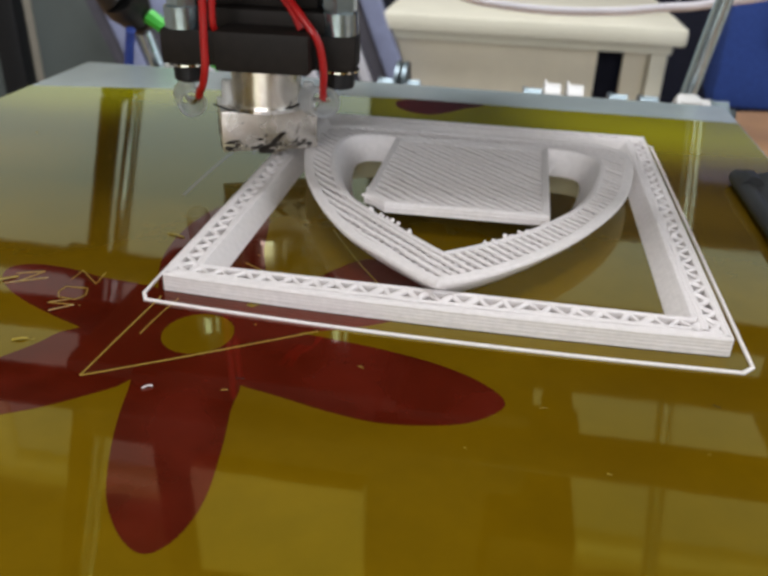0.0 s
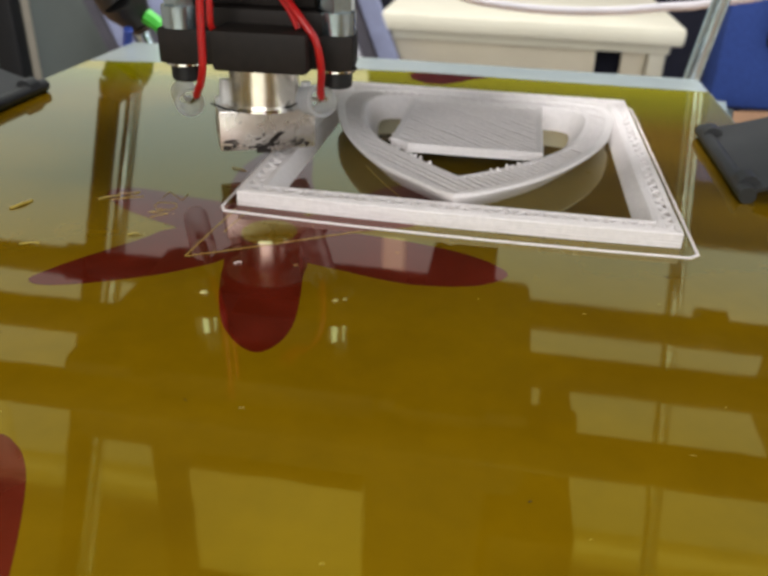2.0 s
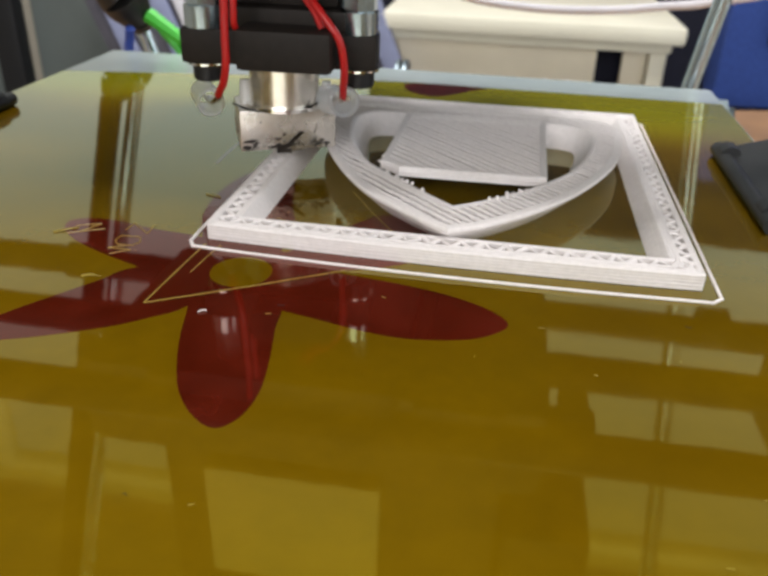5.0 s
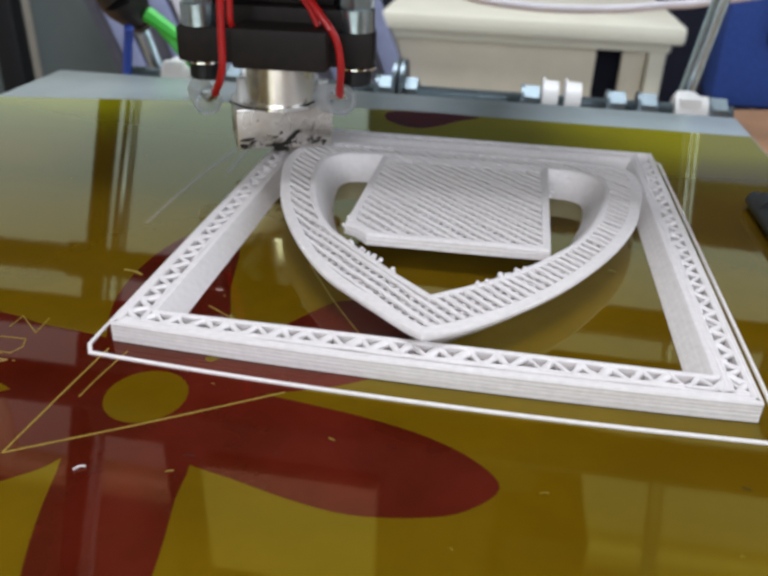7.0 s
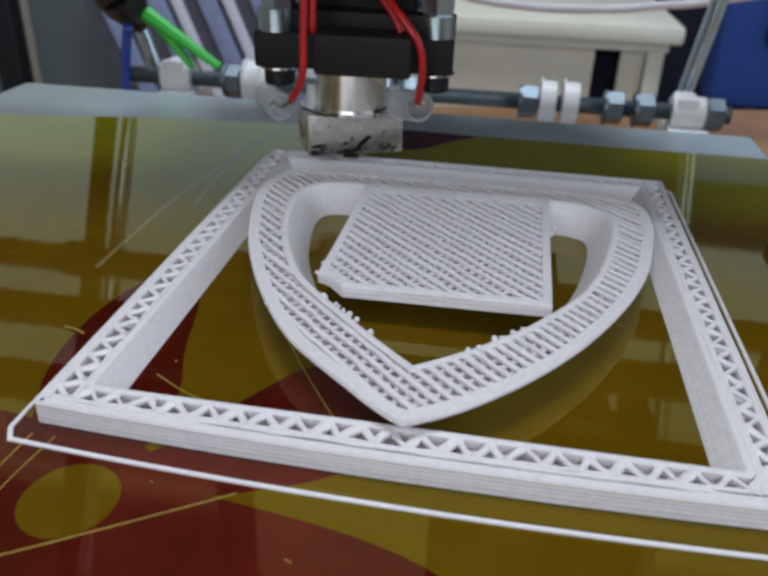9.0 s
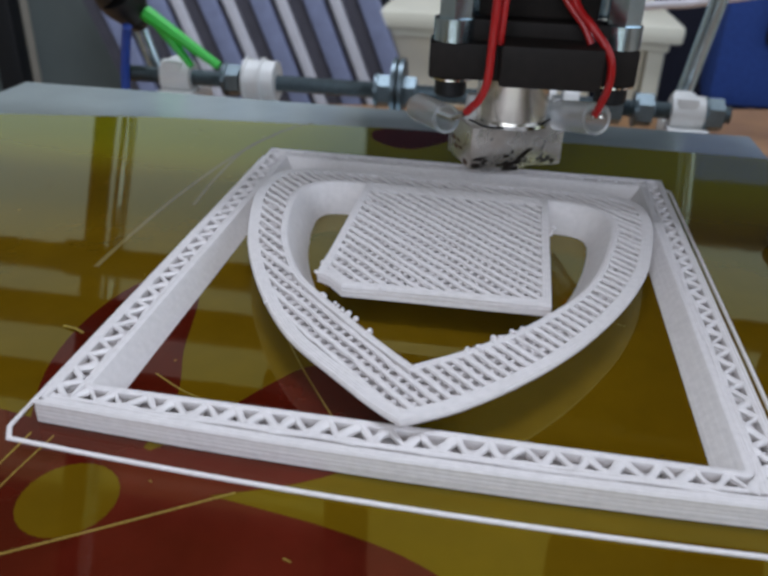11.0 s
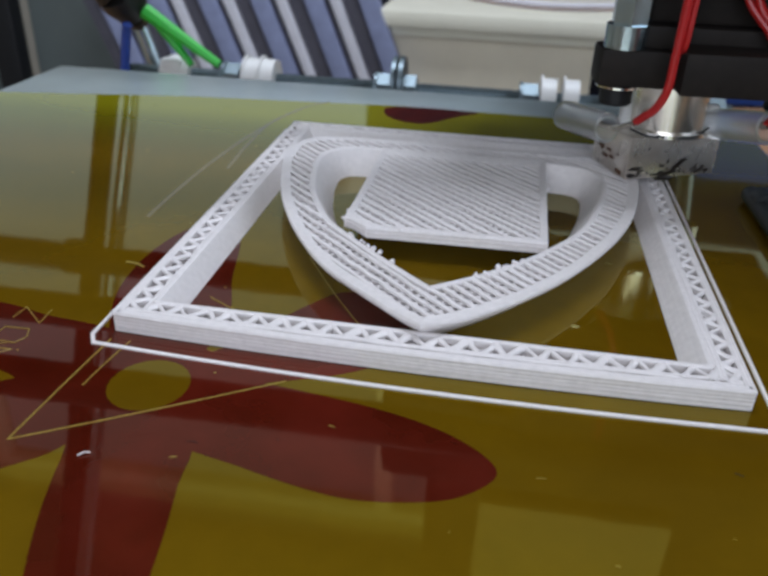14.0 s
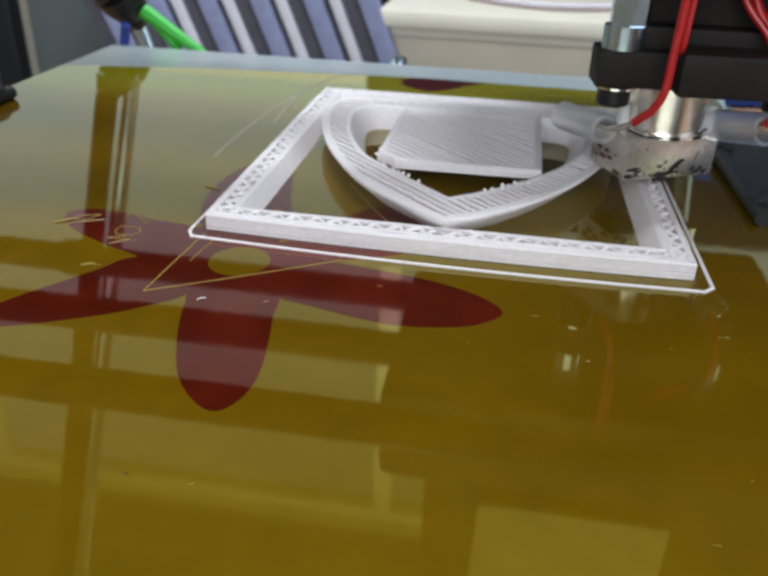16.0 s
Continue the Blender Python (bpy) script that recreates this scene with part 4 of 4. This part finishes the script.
    cyl(bm, (-1, 0, 25.9), (-1, 0, 26.6), 11.5, seg=32)
    part("washer", bm, STEEL, e)
    # dark insulator: wide slab and a turned middle block in front of it
    bm = B()
    box(bm, 0, 40.0, 0, 9, 26.4, 33.4, 0.8, Matrix.Translation((-17.9 * MM, -16.2 * MM, 0)) @ Matrix.Rotation(radians(5), 4, "Z"))
    part("insulator_slab", bm, PEEK, e, "dark brown insulating mount slab")
    bm = B()
    mid = Matrix.Translation((-4.2 * MM, -22.6 * MM, 0)) @ Matrix.Rotation(radians(3), 4, "Z")
    box(bm, 0, 18.8, 0, 22, 27.0, 34.8, 1.0, mid)
    part("middle_block", bm, PEEK, e, "dark brown block in the middle of the mount")
    bm = B()
    box(bm, -15.4, 20.0, -13.2, -5, 33.4, 37.6, 0.6)
    part("mount_plate", bm, PEEK, e, "dark mount plate")
    for x, y in ((-13.7, -12.2), (17.9, -9.4)):
        bm = B()
        cyl(bm, (x, y - 0.6, 33.4), (x, y - 0.6, 37.6), 3.9, seg=24)
        part("spacer", bm, STEEL, e, "bright steel spacer")
        bm = B()
        cyl(bm, (x, y, 22.6), (x, y, 26.4), 3.2, seg=24)
        bmesh.ops.bevel(bm, geom=[ed for ed in bm.edges if len(ed.link_faces) == 2], offset=0.0004, segments=1, affect="EDGES")
        part("bolt_head", bm, BLACK, e, "black socket bolt head")
        bm = B()
        cyl(bm, (x, y, 26.0), (x, y, 26.42), 4.2, seg=24)
        part("washer", bm, CHROME, e)
        for dx, dy in ((0.2, y - 0.2), (4.8 if x < 0 else -5.0, y + 7)):
            bm = B()
            cyl(bm, (x + dx, dy, 37.6), (x + dx, dy, 46.2), 3.5, seg=6)
            part("standoff", bm, STEEL, e, "steel hex standoff", 20)
    bm = B()
    box(bm, -9.5, 13.5, -9.5, 12, 37.6, 46.2, 1)
    part("upper_block", bm, PEEK, e, "dark inner mount")
    # hollow clear tubes on the heater leads
    for a, b, r in (((-14.1, -11.5, 17.3), (-21.4, 2.6, 15.6), 3.0), ((15.6, -13.5, 20.2), (8.0, 3.0, 16.0), 3.2)):
        bm = B()
        p, q = Vector(a), Vector(b)
        ax = (q - p).normalized().to_track_quat("Z", "Y")
        k = 24
        rings = []
        for c, rr in ((p, r), (q, r), (q, r - 0.7), (p, r - 0.7)):
            rings.append([bm.verts.new((c + ax @ Vector((rr * math.cos(2 * math.pi * j / k), rr * math.sin(2 * math.pi * j / k), 0))) * MM) for j in range(k)])
        for i in range(4):
            for j in range(k):
                bm.faces.new((rings[i][j], rings[i][(j + 1) % k], rings[(i + 1) % 4][(j + 1) % k], rings[(i + 1) % 4][j]))
        part("clear_tube", bm, CLEAR, e, "clear silicone tube")
        w = Vector((-9.8, -17.6, 20.6)) if a[0] < 0 else Vector((15.0, -11.4, 21.0))
        for s0 in (-0.6, 0.6):
            bm = B()
            tube(bm, [w + Vector((s0 * 0.6, 0, s0 * 0.5)), (w + p) / 2 + Vector((s0, 0, s0 * 0.5 - 0.3)), p + Vector((s0, 0.5, 0.4)), (p + q) / 2 + Vector((s0, 0, 0.3))], 0.5, 8, 4)
            part("bare_lead", bm, COPPER, e)
    bm = B()
    tube(bm, [(-9.5, -11.0, 17.4), (-5, -9.6, 15.7), (1, -7.2, 15.5), (5, -5, 15.8), (7.4, -3, 16.6)], 0.22, 6, 6)
    part("thin_black_wire", bm, BLACK, e, "thin black sensor wire")
    for x, y in ((-9.6, -2.0), (8.4, 1.0)):
        bm = B()
        cyl(bm, (x, y, 15.0), (x, y, 20.5), 1.5, 1.1, seg=14)
        part("ceramic_sleeve", bm, WHITEPAINT, e, "white ceramic lead sleeve")
    # red wires
    for pts in ([(-5.7, -21.8, 52), (-5.8, -21.8, 42), (-6.0, -22.0, 34), (-6.2, -22.0, 28), (-7.4, -20.8, 24.2), (-8.8, -19.2, 22.2), (-9.8, -17.8, 20.8)],
                [(4.6, -13.0, 52), (8.2, -15.0, 42), (12.2, -17.6, 37.5), (15.6, -18.4, 33.2), (16.4, -17.4, 28), (15.6, -14.6, 22.8), (15.2, -12.6, 20.6)]):
        bm = B()
        tube(bm, pts, 0.78, 12, 8)
        part("red_wire", bm, REDWIRE, e, "red insulated wire")
    for pts in ([(-4.2, -20.6, 52), (-4.3, -20.6, 44), (-4.5, -20.8, 36.5), (-4.6, -19.8, 34.6)], [(2.0, -12.4, 52), (6.0, -14.2, 43), (10.2, -16.4, 38), (12.0, -17.4, 35)]):
        bm = B()
        tube(bm, pts, 0.68, 10, 8)
        part("red_wire", bm, REDWIRE, e, "red insulated wire")
    # carriage above, riding on the guide rods
    def block(n, mat, label, *boxes):
        bm = B()
        for d in boxes:
            box(bm, *d)
        part(n, bm, mat, e, label)
    block("carriage_plate", BLACK, "black carriage plate", (-26, 30, -22, 45, 46.2, 54, 2))
    block("carriage_body", GREYPLASTIC, "dark grey carriage body", (-58, 68, -12, 62, 54, 82, 4))
    block("bearing_holder", BLACK, "black bearing holder", (-34, -6, -20, 88, 50, 54, 1.5))
    block("bearing_holder", BLACK, "black bearing holder", (34, 56, -20, 88, 50, 54, 1.5))
    block("feed_body", GREYPLASTIC, "dark grey feeder body", (-46, 60, 4, 40, 82, 270, 6))
    block("feed_motor", BLACK, "black extruder motor", (-18, 22, 40.5, 82, 82, 122, 5))
    block("side_motor", BLACK, "black motor beside the feeder", (60.5, 88, 4, 42, 112, 150, 4))
    block("feed_gear", BEIGE, "pale printed feed gear", (-30, 24, -2, 4, 96, 140, 2))
    block("belt_clamp", BLACK, "black belt clamp", (68, 80, -6, 2, 60, 65, 1), (70, 78, -8, 4, 56, 60, 1.2))
    return e


head = print_head()


# ---- movement ----
BED = [(0.0, 36.57), (0.5, 45.85), (1.0, 55.34), (1.5, 65.05), (2.0, 74.73), (2.5, 84.5), (2.9, 92.1), (3.0, 93.5), (3.07, 94.0), (3.15, 92.9), (3.5, 86.34), (4.0, 76.66),
       (4.2, 72.57), (6.3, 31.9), (6.5, 28.4), (7.0, 19.03), (7.5, 9.92), (7.9, 2.3), (8.0, 0.7), (8.1, 0.05), (8.5, 0.0), (9.0, 0.0), (11.5, -0.05), (12.0, -0.2), (12.5, -0.3),
       (12.8, -0.2), (12.9, 0.8), (13.0, 2.67), (13.5, 11.59), (14.0, 20.9), (14.5, 30.56), (15.0, 40.04), (15.5, 49.61), (16.0, 59.0)]
BED_DROP = -0.00266
HEAD_EDGE = [(0.0, -7.9), (1.0, -7.9), (2.0, -7.8), (3.0, -7.85), (3.1, -7.4), (3.28, -4.1), (3.4, -3.75), (4.0, -3.6), (6.5, -3.9), (7.5, -4.1), (7.95, -4.1), (8.05, -3.9), (8.15, -2.4), (8.5, 3.8), (9.0, 12.4),
             (11.5, 56.8), (12.0, 65.8), (12.5, 74.5), (12.75, 79.0), (12.85, 80.2), (13.0, 80.3), (14.0, 80.2), (15.0, 80.4), (16.0, 80.1)]


def motions():
    for ob, base in riders:
        r = ob.rotation_euler.to_matrix().to_4x4()
        walk(ob, [(t, Matrix.Translation(base + Vector((0, y * MM, y * MM * BED_DROP))) @ r) for t, y in BED])
    walk(head, [(t, pose((x + 8.3) * MM, NOZZLE_Y * MM, 0)) for t, x in HEAD_EDGE])


motions()
